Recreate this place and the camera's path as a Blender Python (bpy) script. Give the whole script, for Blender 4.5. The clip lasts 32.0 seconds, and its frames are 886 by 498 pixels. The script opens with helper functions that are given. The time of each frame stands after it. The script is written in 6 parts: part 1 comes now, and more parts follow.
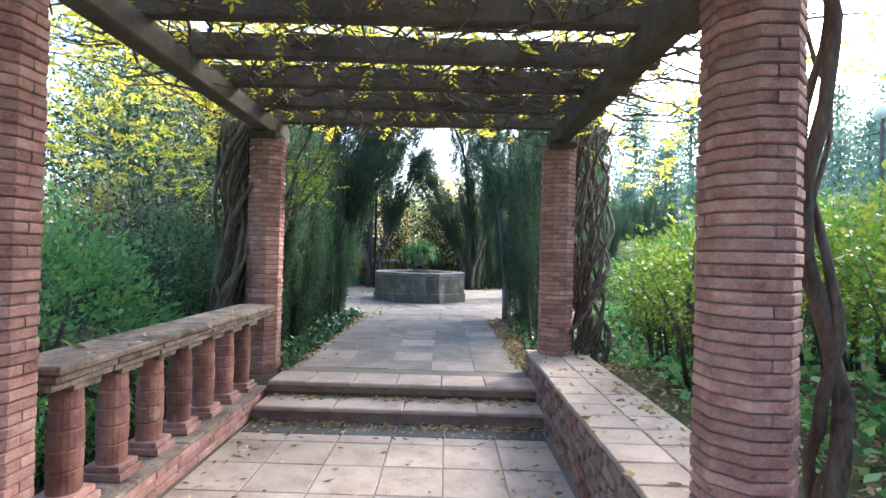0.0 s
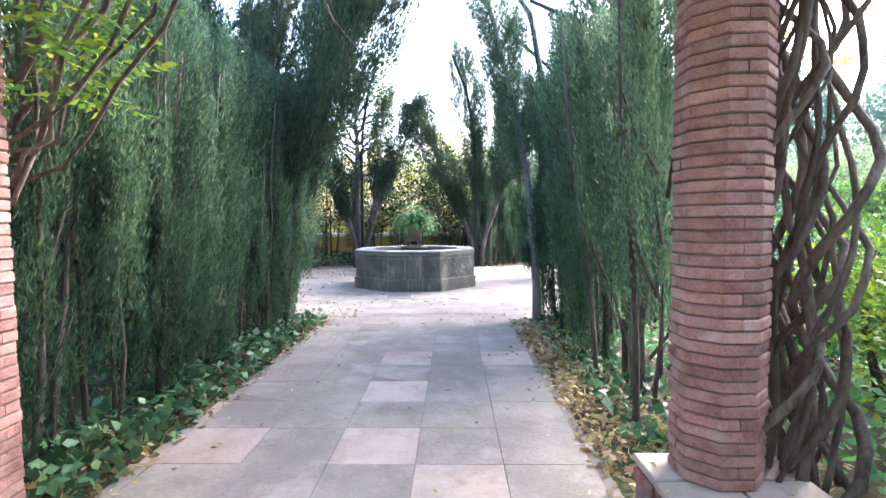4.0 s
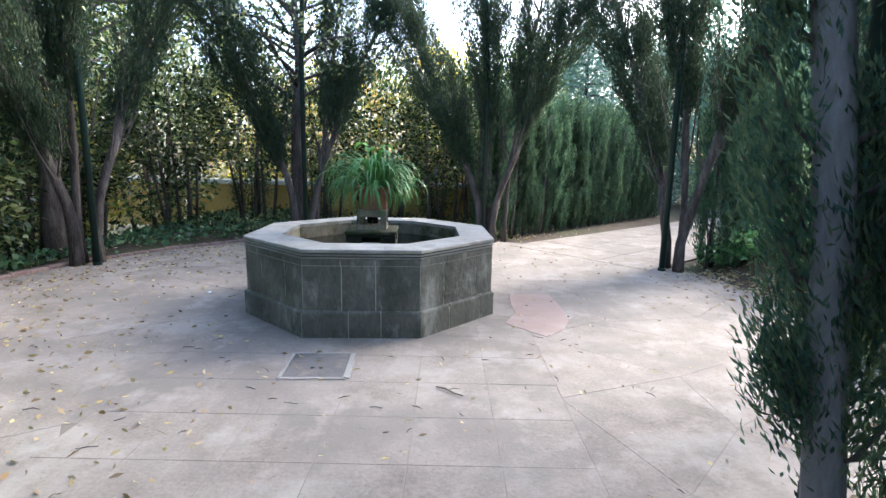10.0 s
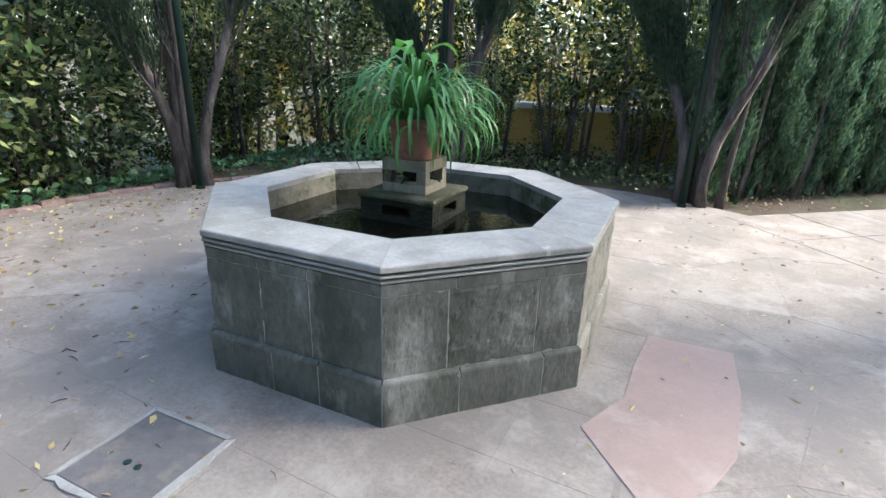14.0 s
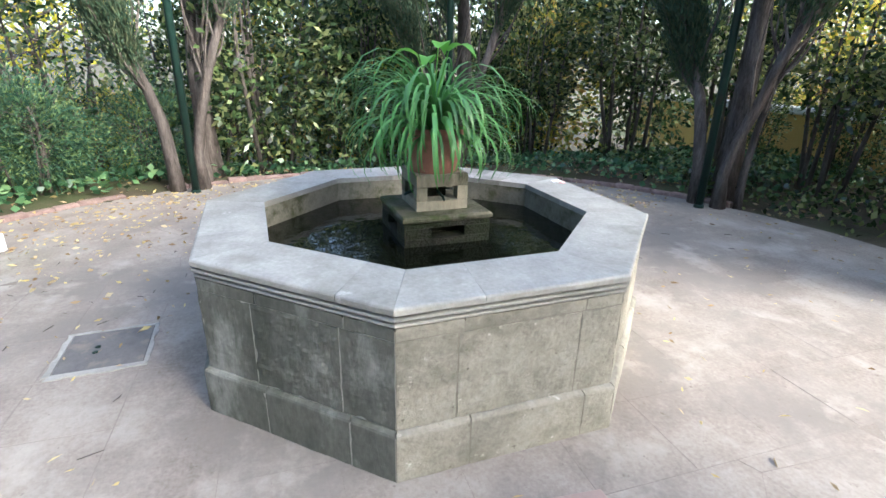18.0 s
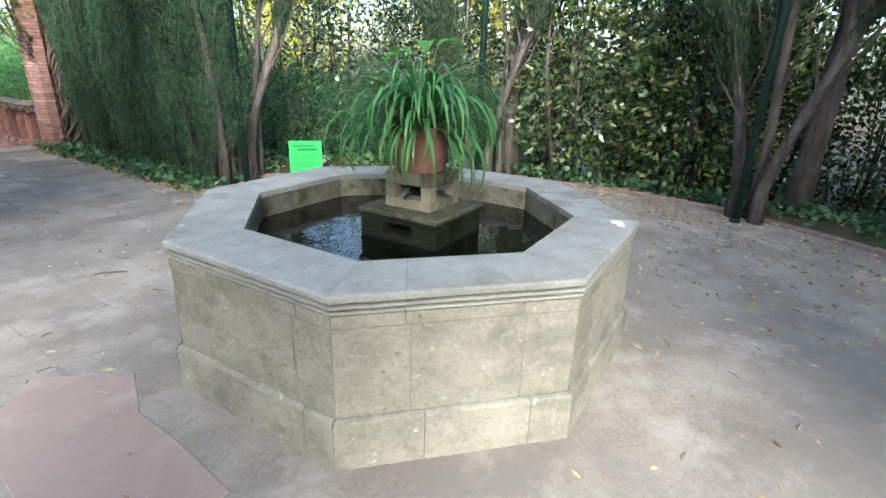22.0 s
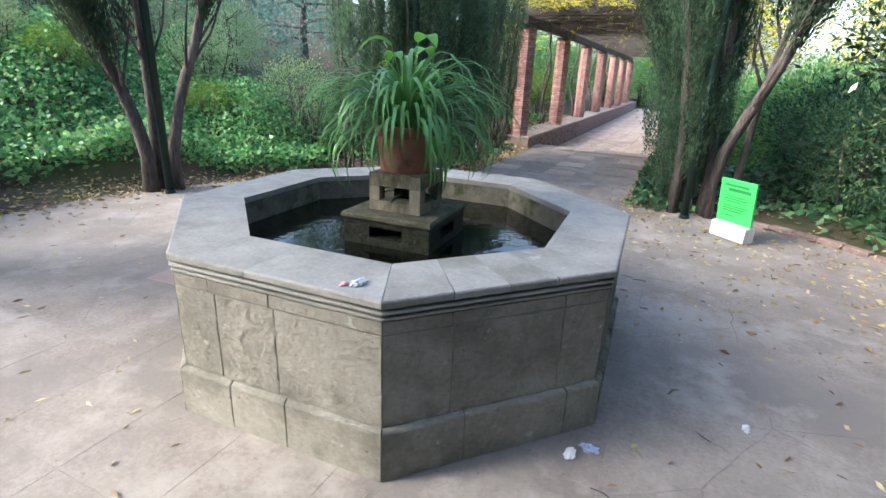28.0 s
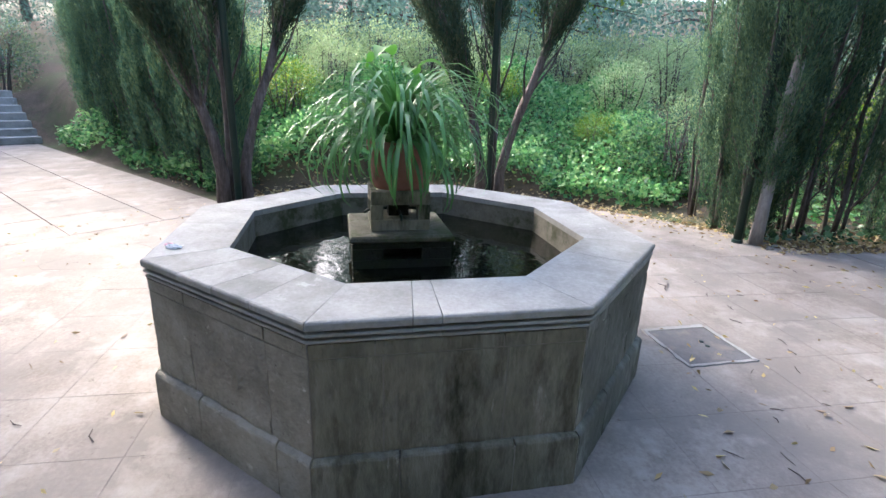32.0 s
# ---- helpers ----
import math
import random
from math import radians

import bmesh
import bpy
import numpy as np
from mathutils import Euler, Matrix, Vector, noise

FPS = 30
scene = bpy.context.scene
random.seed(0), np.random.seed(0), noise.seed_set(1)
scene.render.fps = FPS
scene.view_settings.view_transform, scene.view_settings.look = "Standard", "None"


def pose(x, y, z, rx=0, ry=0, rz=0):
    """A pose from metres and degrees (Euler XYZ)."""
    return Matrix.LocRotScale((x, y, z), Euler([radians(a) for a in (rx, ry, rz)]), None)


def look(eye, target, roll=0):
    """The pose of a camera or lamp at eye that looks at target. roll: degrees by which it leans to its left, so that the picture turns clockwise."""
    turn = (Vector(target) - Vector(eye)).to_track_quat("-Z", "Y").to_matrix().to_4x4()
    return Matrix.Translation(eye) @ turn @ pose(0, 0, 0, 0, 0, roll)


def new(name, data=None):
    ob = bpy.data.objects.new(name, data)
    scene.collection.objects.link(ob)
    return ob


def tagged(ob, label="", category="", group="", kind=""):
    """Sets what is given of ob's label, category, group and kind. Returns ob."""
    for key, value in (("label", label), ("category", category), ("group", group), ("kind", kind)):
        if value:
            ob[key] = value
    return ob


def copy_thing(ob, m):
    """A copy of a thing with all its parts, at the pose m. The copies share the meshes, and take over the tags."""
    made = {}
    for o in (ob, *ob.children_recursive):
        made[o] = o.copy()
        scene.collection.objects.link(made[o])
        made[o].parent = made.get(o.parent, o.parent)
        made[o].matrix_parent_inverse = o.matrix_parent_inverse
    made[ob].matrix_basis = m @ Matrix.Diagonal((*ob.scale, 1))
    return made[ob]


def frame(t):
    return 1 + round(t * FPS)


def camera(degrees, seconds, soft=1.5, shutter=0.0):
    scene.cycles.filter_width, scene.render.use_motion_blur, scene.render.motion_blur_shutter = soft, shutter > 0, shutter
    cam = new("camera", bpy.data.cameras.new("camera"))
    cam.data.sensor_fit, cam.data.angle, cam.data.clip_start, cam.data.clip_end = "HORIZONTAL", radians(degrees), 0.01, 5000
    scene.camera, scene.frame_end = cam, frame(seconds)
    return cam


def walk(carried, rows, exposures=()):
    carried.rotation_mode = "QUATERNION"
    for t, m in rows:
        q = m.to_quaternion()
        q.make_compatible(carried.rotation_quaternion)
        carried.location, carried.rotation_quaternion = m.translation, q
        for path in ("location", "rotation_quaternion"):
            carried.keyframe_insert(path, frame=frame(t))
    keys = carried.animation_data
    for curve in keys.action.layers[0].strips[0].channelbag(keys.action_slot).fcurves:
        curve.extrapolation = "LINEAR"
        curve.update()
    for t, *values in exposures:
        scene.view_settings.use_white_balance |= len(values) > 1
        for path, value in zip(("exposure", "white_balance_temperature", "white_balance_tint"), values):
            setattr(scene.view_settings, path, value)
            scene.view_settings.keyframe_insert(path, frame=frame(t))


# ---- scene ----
cam = camera(82.9, 32.0)
# seconds, eye, pitch, roll, yaw
ROWS = [
    (0.0, -0.167, 0.231, 1.29, 0.54, -1.58, 0.39),
    (0.5, -0.181, 0.555, 1.309, -0.27, -1.05, -0.49),
    (1.0, -0.115, 0.932, 1.311, -0.02, -0.08, 0.36),
    (1.5, -0.077, 1.352, 1.305, -0.33, 0.28, 0.49),
    (2.0, -0.07, 1.797, 1.323, -1.2, 0.5, 0.43),
    (2.5, -0.008, 2.257, 1.318, -2.44, 0.42, 1.62),
    (4.5, -0.102, 4.085, 1.316, -3.46, 0.39, 1.03),
    (5.0, -0.04, 4.603, 1.315, -4.76, 0.5, 1.85),
    (5.5, -0.041, 4.997, 1.322, -5.66, -0.04, 1.15),
    (6.0, 0.002, 5.448, 1.349, -6.32, -0.17, 1.71),
    (6.5, -0.049, 5.832, 1.424, -7.5, -0.88, 1.85),
    (7.0, -0.173, 6.163, 1.547, -8.46, -0.67, -0.02),
    (7.5, -0.225, 6.625, 1.516, -8.81, -0.47, -1.04),
    (8.0, -0.278, 7.094, 1.531, -7.81, -1.16, -1.42),
    (8.5, -0.244, 7.533, 1.527, -8.05, -0.64, -2.63),
    (9.0, -0.234, 8.097, 1.527, -8.57, -0.26, -0.85),
    (9.5, -0.191, 8.448, 1.52, -9.66, -0.31, -0.65),
    (10.0, -0.13, 8.965, 1.521, -9.93, -1.05, 0.39),
    (10.5, -0.111, 9.383, 1.511, -10.54, -1.97, 1.67),
    (11.0, -0.06, 9.78, 1.509, -11.48, -2.45, 2.62),
    (11.5, 0.024, 10.176, 1.504, -13.43, -2.76, 4.86),
    (12.0, 0.124, 10.518, 1.499, -15.84, -2.35, 7.35),
    (12.5, 0.217, 10.95, 1.47, -16.04, -2.88, 12.34),
    (13.0, 0.373, 11.206, 1.491, -17.7, -2.85, 16.99),
    (13.5, 0.54, 11.397, 1.507, -18.67, -2.06, 22.54),
    (15.5, 1.349, 12.241, 1.557, -20.35, -1.37, 42.05),
    (16.0, 1.443, 12.512, 1.551, -19.51, -1.21, 47.97),
    (16.5, 1.584, 12.767, 1.564, -19.85, -1.31, 54.14),
    (17.0, 1.756, 12.995, 1.589, -20.52, -0.9, 59.25),
    (17.5, 1.822, 13.283, 1.584, -20.57, -0.42, 65.07),
    (18.0, 1.905, 13.566, 1.593, -20.53, -1.1, 72.56),
    (18.5, 2.019, 13.889, 1.59, -20.53, -1.08, 78.46),
    (19.0, 2.023, 14.252, 1.589, -20.38, -0.55, 83.79),
    (19.5, 2.015, 14.571, 1.581, -20.4, -0.77, 91.49),
    (20.0, 1.932, 14.882, 1.557, -20.39, -0.5, 98.99),
    (20.5, 1.825, 15.182, 1.564, -20.39, -0.42, 106.1),
    (21.0, 1.792, 15.534, 1.565, -21.66, -0.83, 112.77),
    (21.5, 1.582, 15.818, 1.533, -20.87, -0.62, 117.76),
    (22.0, 1.427, 16.137, 1.558, -20.0, -1.8, 124.4),
    (22.5, 1.226, 16.404, 1.565, -20.22, -2.61, 131.06),
    (23.0, 0.947, 16.6, 1.574, -20.76, -2.71, 138.49),
    (23.5, 0.699, 16.853, 1.569, -21.39, -2.78, 146.72),
    (24.0, 0.357, 16.949, 1.536, -20.69, -3.54, 153.41),
    (24.5, 0.019, 17.041, 1.54, -20.2, -4.36, 160.71),
    (27.0, -1.715, 17.175, 1.532, -20.55, -2.76, 190.81),
    (27.5, -2.014, 17.087, 1.532, -20.24, -2.09, 198.43),
    (28.0, -2.281, 16.878, 1.528, -19.5, -2.35, 205.22),
    (28.5, -2.564, 16.704, 1.518, -20.01, -3.36, 211.86),
    (29.0, -2.814, 16.447, 1.495, -20.27, -4.09, 216.7),
    (29.5, -2.997, 16.14, 1.485, -19.5, -3.96, 222.47),
    (30.0, -3.23, 15.857, 1.482, -19.46, -3.76, 230.58),
    (30.5, -3.366, 15.565, 1.475, -18.94, -3.85, 238.23),
    (31.0, -3.541, 15.244, 1.485, -18.55, -3.31, 245.9),
    (31.5, -3.658, 14.941, 1.486, -18.64, -2.63, 253.56),
    (32.0, -3.652, 14.594, 1.501, -17.49, -1.85, 261.27),
]
EXPOSURES = [(0, 2.8, 5940, 9), (1, 2.66, 5890, 10), (2, 2.25, 5890, 9), (2.5, 2.32, 5890, 9), (4.5, 3.73, 6080, 18), (6.5, 3.81, 6330, 20), (8, 3.47, 6330, 19), (9, 3.0, 6110, 14), (10, 2.72, 6060, 11), (11, 2.72, 6010, 8), (12, 2.79, 6010, 8), (13, 2.73, 6060, 8), (17, 2.8, 6060, 9), (19, 2.72, 6060, 7), (22, 2.36, 5960, 3), (24, 2.25, 5910, 1), (28, 2.45, 6060, 10), (29, 2.72, 6060, 13), (30, 2.8, 6210, 16), (32, 2.9, 6210, 15)]
walk(cam, [(t, pose(x, y, z, 90 + pitch, roll, yaw)) for t, x, y, z, pitch, roll, yaw in ROWS], EXPOSURES)

# ---- world, sun, exposure ----
SUN_AZ, SUN_EL = radians(54), radians(29)
world = bpy.data.worlds.new("sky")
scene.world = world
world.use_nodes = True
sky = world.node_tree.nodes.new("ShaderNodeTexSky")
sky.sky_type, sky.sun_disc = "NISHITA", False
sky.sun_elevation, sky.sun_rotation = SUN_EL, SUN_AZ
sky.air_density, sky.dust_density, sky.ozone_density = 1.0, 4.0, 1.0
back = world.node_tree.nodes["Background"]
back.inputs["Strength"].default_value = 0.15
world.node_tree.links.new(sky.outputs[0], back.inputs["Color"])
sun_data = bpy.data.lights.new("sun", "SUN")
sun_data.energy, sun_data.angle, sun_data.color = 1.5, radians(20), (1.0, 0.95, 0.86)
sun = new("sun", sun_data)
sun.matrix_world = look((0, 0, 30), (-math.sin(SUN_AZ) * math.cos(SUN_EL), -math.cos(SUN_AZ) * math.cos(SUN_EL), 30 - math.sin(SUN_EL)))


# ---- materials ----
def nodes_of(name):
    m = bpy.data.materials.new(name)
    m.use_nodes = True
    return m, m.node_tree.nodes, m.node_tree.links, m.node_tree.nodes["Principled BSDF"]


def ramp(nodes, stops):
    r = nodes.new("ShaderNodeValToRGB")
    e = r.color_ramp.elements
    while len(e) < len(stops):
        e.new(0.5)
    for el, (p, c) in zip(e, stops):
        el.position, el.color = p, (*c, 1)
    return r


def surface(name, cols, scale=4.0, fine=60.0, rough=0.85, bump=0.4, depth=0.01, vary=0.15, stain=None, stain_scale=1.5, stain_at=(0.55, 0.7), stretch=(1, 1, 1), metal=0.0, spec=0.3, spot=None, spot_scale=9.0, spot_at=(0.62, 0.68), whole=False, span=(0.3, 0.7), pit=None, pit_scale=45.0, pit_at=(0.6, 0.66)):
    """A weathered opaque surface: two scales of noise, stains with an edge of their own, fine relief, and a shade for each object."""
    m, n, l, b = nodes_of(name)
    tc, oi = n.new("ShaderNodeTexCoord"), n.new("ShaderNodeObjectInfo")
    add, mul = n.new("ShaderNodeVectorMath"), n.new("ShaderNodeMath")
    mul.operation, mul.inputs[1].default_value = "MULTIPLY", 0.0 if whole else 37.0
    l.new(oi.outputs["Random"], mul.inputs[0])
    mp = n.new("ShaderNodeMapping")
    mp.inputs["Scale"].default_value = stretch
    l.new(n.new("ShaderNodeNewGeometry").outputs["Position"] if whole else tc.outputs["Object"], mp.inputs[0])
    l.new(mp.outputs[0], add.inputs[0])
    l.new(mul.outputs[0], add.inputs[1])
    n1, n2 = n.new("ShaderNodeTexNoise"), n.new("ShaderNodeTexNoise")
    for t, s, d in ((n1, scale, 6), (n2, fine, 4)):
        t.inputs["Scale"].default_value, t.inputs["Detail"].default_value, t.inputs["Roughness"].default_value = s, d, 0.65
        l.new(add.outputs[0], t.inputs["Vector"])
    mixn = n.new("ShaderNodeMath")
    mixn.operation = "MULTIPLY_ADD"
    mixn.inputs[1].default_value = 0.35
    l.new(n2.outputs[0], mixn.inputs[0])
    sc = n.new("ShaderNodeMath")
    sc.operation, sc.inputs[1].default_value = "MULTIPLY", 0.65
    l.new(n1.outputs[0], sc.inputs[0])
    l.new(sc.outputs[0], mixn.inputs[2])
    k = len(cols)
    r = ramp(n, [(span[0] + (span[1] - span[0]) * i / max(1, k - 1), c) for i, c in enumerate(cols)])
    l.new(mixn.outputs[0], r.inputs[0])
    col = r.outputs[0]
    for tint, size, at in ((stain, stain_scale, stain_at), (spot, spot_scale, spot_at), (pit, pit_scale, pit_at)):
        if not tint:
            continue
        n3 = n.new("ShaderNodeTexNoise")
        n3.inputs["Scale"].default_value, n3.inputs["Detail"].default_value, n3.inputs["Roughness"].default_value = size, 8, 0.7
        l.new(add.outputs[0], n3.inputs["Vector"])
        sr = ramp(n, [(at[0], (0, 0, 0)), (at[1], (1, 1, 1))])
        l.new(n3.outputs[0], sr.inputs[0])
        mx = n.new("ShaderNodeMixRGB")
        mx.inputs[2].default_value = (*tint, 1)
        l.new(sr.outputs[0], mx.inputs[0])
        l.new(col, mx.inputs[1])
        col = mx.outputs[0]
    hs = n.new("ShaderNodeHueSaturation")
    mr = n.new("ShaderNodeMapRange")
    mr.inputs[3].default_value, mr.inputs[4].default_value = 1 - vary, 1 + vary
    l.new(oi.outputs["Random"], mr.inputs[0])
    l.new(mr.outputs[0], hs.inputs["Value"])
    l.new(col, hs.inputs["Color"])
    l.new(hs.outputs[0], b.inputs["Base Color"])
    b.inputs["Roughness"].default_value, b.inputs["Metallic"].default_value = rough, metal
    b.inputs["Specular IOR Level"].default_value = spec
    bp = n.new("ShaderNodeBump")
    bp.inputs["Strength"].default_value, bp.inputs["Distance"].default_value = bump, depth
    l.new(mixn.outputs[0], bp.inputs["Height"])
    l.new(bp.outputs[0], b.inputs["Normal"])
    return m


def leafy(name, cols, trans=0.35, rough=0.45, spec=0.35, vary=0.12):
    """Leaves: each leaf takes its own colour, each plant its own shade, and light passes through the blade."""
    m, n, l, b = nodes_of(name)
    g, oi = n.new("ShaderNodeNewGeometry"), n.new("ShaderNodeObjectInfo")
    k = len(cols)
    r = ramp(n, [(i / max(1, k - 1), c) for i, c in enumerate(cols)])
    l.new(g.outputs["Random Per Island"], r.inputs[0])
    hs, mr = n.new("ShaderNodeHueSaturation"), n.new("ShaderNodeMapRange")
    mr.inputs[3].default_value, mr.inputs[4].default_value = 1 - vary, 1 + vary
    l.new(oi.outputs["Random"], mr.inputs[0])
    l.new(mr.outputs[0], hs.inputs["Value"])
    l.new(r.outputs[0], hs.inputs["Color"])
    l.new(hs.outputs[0], b.inputs["Base Color"])
    b.inputs["Roughness"].default_value, b.inputs["Specular IOR Level"].default_value = rough, spec
    t = n.new("ShaderNodeBsdfTranslucent")
    l.new(hs.outputs[0], t.inputs["Color"])
    mx = n.new("ShaderNodeMixShader")
    mx.inputs[0].default_value = trans
    l.new(b.outputs[0], mx.inputs[1])
    l.new(t.outputs[0], mx.inputs[2])
    l.new(mx.outputs[0], n["Material Output"].inputs["Surface"])
    return m


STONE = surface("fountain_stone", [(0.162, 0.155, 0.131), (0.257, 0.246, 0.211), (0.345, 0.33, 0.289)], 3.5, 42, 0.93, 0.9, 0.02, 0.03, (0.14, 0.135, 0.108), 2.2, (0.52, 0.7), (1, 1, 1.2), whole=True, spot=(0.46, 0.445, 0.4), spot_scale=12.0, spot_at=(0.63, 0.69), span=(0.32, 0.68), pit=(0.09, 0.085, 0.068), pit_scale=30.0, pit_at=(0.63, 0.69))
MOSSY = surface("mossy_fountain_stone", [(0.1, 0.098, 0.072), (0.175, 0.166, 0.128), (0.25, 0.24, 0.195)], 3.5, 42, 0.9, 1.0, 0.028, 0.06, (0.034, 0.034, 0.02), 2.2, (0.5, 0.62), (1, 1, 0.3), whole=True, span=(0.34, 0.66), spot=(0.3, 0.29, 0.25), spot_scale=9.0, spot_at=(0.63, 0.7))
# darker, greener STONE: shade of the south sides in its colour, pale blotches besides
STONE_SHADED = surface("shaded_stained_fountain_stone", [(0.06, 0.064, 0.054), (0.11, 0.113, 0.098), (0.17, 0.171, 0.15)], 3.5, 42, 0.9, 0.8, 0.016, 0.03, (0.055, 0.062, 0.048), 2.0, (0.5, 0.66), (1, 1, 0.5), whole=True, span=(0.32, 0.68), spot=(0.3, 0.305, 0.28), spot_scale=3.2, spot_at=(0.53, 0.7), pit=(0.06, 0.06, 0.05), pit_scale=26.0, pit_at=(0.66, 0.72))
COPING = surface("coping_stone", [(0.21, 0.208, 0.195), (0.29, 0.288, 0.272), (0.37, 0.368, 0.35)], 3.5, 55, 0.93, 0.6, 0.008, 0.06, (0.18, 0.178, 0.16), 2.0, (0.5, 0.7), spot=(0.42, 0.418, 0.4), spot_scale=9.0, spot_at=(0.62, 0.72), span=(0.34, 0.66), pit=(0.12, 0.12, 0.105), pit_scale=30.0, pit_at=(0.68, 0.73))
OLDMORTAR = surface("old_mortar", [(0.13, 0.12, 0.1), (0.22, 0.21, 0.18)], 8, 80, 0.95, 0.4)
# near-black, so the shade between the rim mouldings is in the colour
GROOVE_SHADE = surface("groove_shade", [(0.03, 0.03, 0.024), (0.075, 0.072, 0.06)], 8, 80, 0.95, 0.4)
MORTAR = surface("mortar", [(0.3, 0.29, 0.26), (0.42, 0.41, 0.38)], 8, 80, 0.95, 0.4)
WET_AND_SHADE = surface("wet_stone_and_shade", [(0.004, 0.005, 0.003), (0.011, 0.011, 0.007), (0.026, 0.025, 0.017)], 13, 60, 0.45, 1.0, 0.06, 0.15, (0.012, 0.02, 0.005), 4.0, (0.45, 0.6), spot=(0.06, 0.057, 0.04), spot_scale=16.0, spot_at=(0.64, 0.7))
PEDSTONE = surface("pedestal_stone", [(0.13, 0.118, 0.085), (0.24, 0.222, 0.175), (0.34, 0.315, 0.255)], 7, 55, 0.85, 0.9, 0.014, 0.08, (0.035, 0.038, 0.02), 3.0, (0.5, 0.62), (1, 1, 0.35))
MOSSCAP = surface("mossy_slab", [(0.045, 0.045, 0.03), (0.1, 0.096, 0.07), (0.18, 0.172, 0.14)], 9, 60, 0.75, 1.0, 0.025, 0.12, (0.04, 0.055, 0.015), 5.0, (0.48, 0.6))
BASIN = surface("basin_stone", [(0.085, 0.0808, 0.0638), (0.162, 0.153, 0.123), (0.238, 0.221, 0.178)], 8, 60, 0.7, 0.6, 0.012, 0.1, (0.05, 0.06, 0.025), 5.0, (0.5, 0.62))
BRICK = surface("red_brick", [(0.19, 0.09, 0.078), (0.34, 0.19, 0.17), (0.46, 0.29, 0.265)], 7, 90, 0.9, 0.8, 0.012, 0.22, (0.43, 0.32, 0.3), 4.0, (0.55, 0.72), span=(0.36, 0.64))
BRICKMORTAR = surface("brick_mortar", [(0.1, 0.075, 0.066), (0.2, 0.16, 0.145)], 10, 80, 0.95, 0.5)
DARKBRICK = surface("dark_red_brick", [(0.13, 0.06, 0.052), (0.22, 0.105, 0.092), (0.3, 0.17, 0.15)], 9, 90, 0.9, 0.6, 0.008, 0.3, (0.36, 0.27, 0.245), 6.0, (0.6, 0.72), span=(0.36, 0.64))
TERRA = surface("terracotta", [(0.28, 0.125, 0.095), (0.42, 0.205, 0.16)], 6, 70, 0.85, 0.25, 0.004, 0.05, (0.34, 0.25, 0.21), 4.0, (0.58, 0.76), spot=(0.12, 0.07, 0.05), spot_scale=5.0, spot_at=(0.55, 0.72))
CONCRETE = surface("beam_concrete", [(0.051, 0.0442, 0.0374), (0.102, 0.0884, 0.0782), (0.17, 0.156, 0.139)], 3, 40, 0.95, 0.5, 0.01, 0.12, (0.07, 0.066, 0.05), 2.0, (0.5, 0.7))
TILE = surface("path_tile", [(0.26, 0.195, 0.17), (0.36, 0.285, 0.25), (0.44, 0.37, 0.33)], 3, 60, 0.92, 0.6, 0.007, 0.09, (0.45, 0.385, 0.34), 1.8, (0.45, 0.66), spot=(0.25, 0.19, 0.165), spot_scale=5.0, spot_at=(0.57, 0.72), span=(0.36, 0.64))
FLAG = surface("plaza_flagstone", [(0.175, 0.15, 0.13), (0.25, 0.22, 0.196), (0.32, 0.288, 0.26)], 1.8, 45, 0.95, 0.7, 0.01, 0.035, (0.2, 0.181, 0.165), 0.8, (0.46, 0.62), spot=(0.34, 0.31, 0.28), spot_scale=1.7, spot_at=(0.52, 0.66), whole=True, span=(0.36, 0.62), pit=(0.14, 0.118, 0.1), pit_scale=14.0, pit_at=(0.62, 0.7))
PINK = surface("pink_slab", [(0.255, 0.195, 0.176), (0.33, 0.25, 0.228)], 4, 60, 0.92, 0.4, 0.005, 0.03, (0.36, 0.3, 0.27), 2.2, (0.55, 0.7))
SAND = surface("joint_sand", [(0.155, 0.133, 0.115), (0.215, 0.187, 0.165), (0.285, 0.255, 0.228)], 3, 90, 0.95, 0.4, whole=True)
SOIL = surface("garden_soil", [(0.035, 0.027, 0.02), (0.07, 0.052, 0.037), (0.12, 0.09, 0.065)], 3, 30, 0.95, 0.8, 0.03, 0.0, (0.05, 0.065, 0.025), 0.5, (0.45, 0.6))
RUBBLE = surface("rough_wall", [(0.13, 0.085, 0.08), (0.24, 0.17, 0.155), (0.32, 0.25, 0.23)], 7, 40, 0.95, 0.9, 0.03, 0.1)
IRON = surface("dark_green_paint", [(0.006, 0.022, 0.018), (0.012, 0.034, 0.027)], 6, 60, 0.45, 0.15, 0.002, 0.05, (0.02, 0.022, 0.018), 5.0)
SLATE = surface("dark_slate", [(0.055, 0.06, 0.065), (0.1, 0.105, 0.11)], 8, 70, 0.8, 0.4, 0.004, 0.1)
RAIL = surface("weathered_brick_slab", [(0.1, 0.075, 0.062), (0.21, 0.165, 0.14), (0.34, 0.285, 0.25)], 5, 50, 0.95, 0.8, 0.012, 0.14, (0.07, 0.055, 0.045), 4.0, (0.52, 0.66), span=(0.36, 0.64))
LID = surface("manhole_lid", [(0.1, 0.098, 0.1), (0.165, 0.16, 0.16)], 12, 90, 0.75, 0.6, 0.006, 0.05, (0.22, 0.19, 0.165), 4.0, (0.52, 0.66))
BARK = surface("cypress_bark", [(0.034, 0.028, 0.025), (0.09, 0.077, 0.071), (0.17, 0.15, 0.138)], 9, 60, 0.95, 1.0, 0.03, 0.2, (0.04, 0.036, 0.032), 3.0, (0.55, 0.7), (1, 1, 0.2), span=(0.36, 0.64))
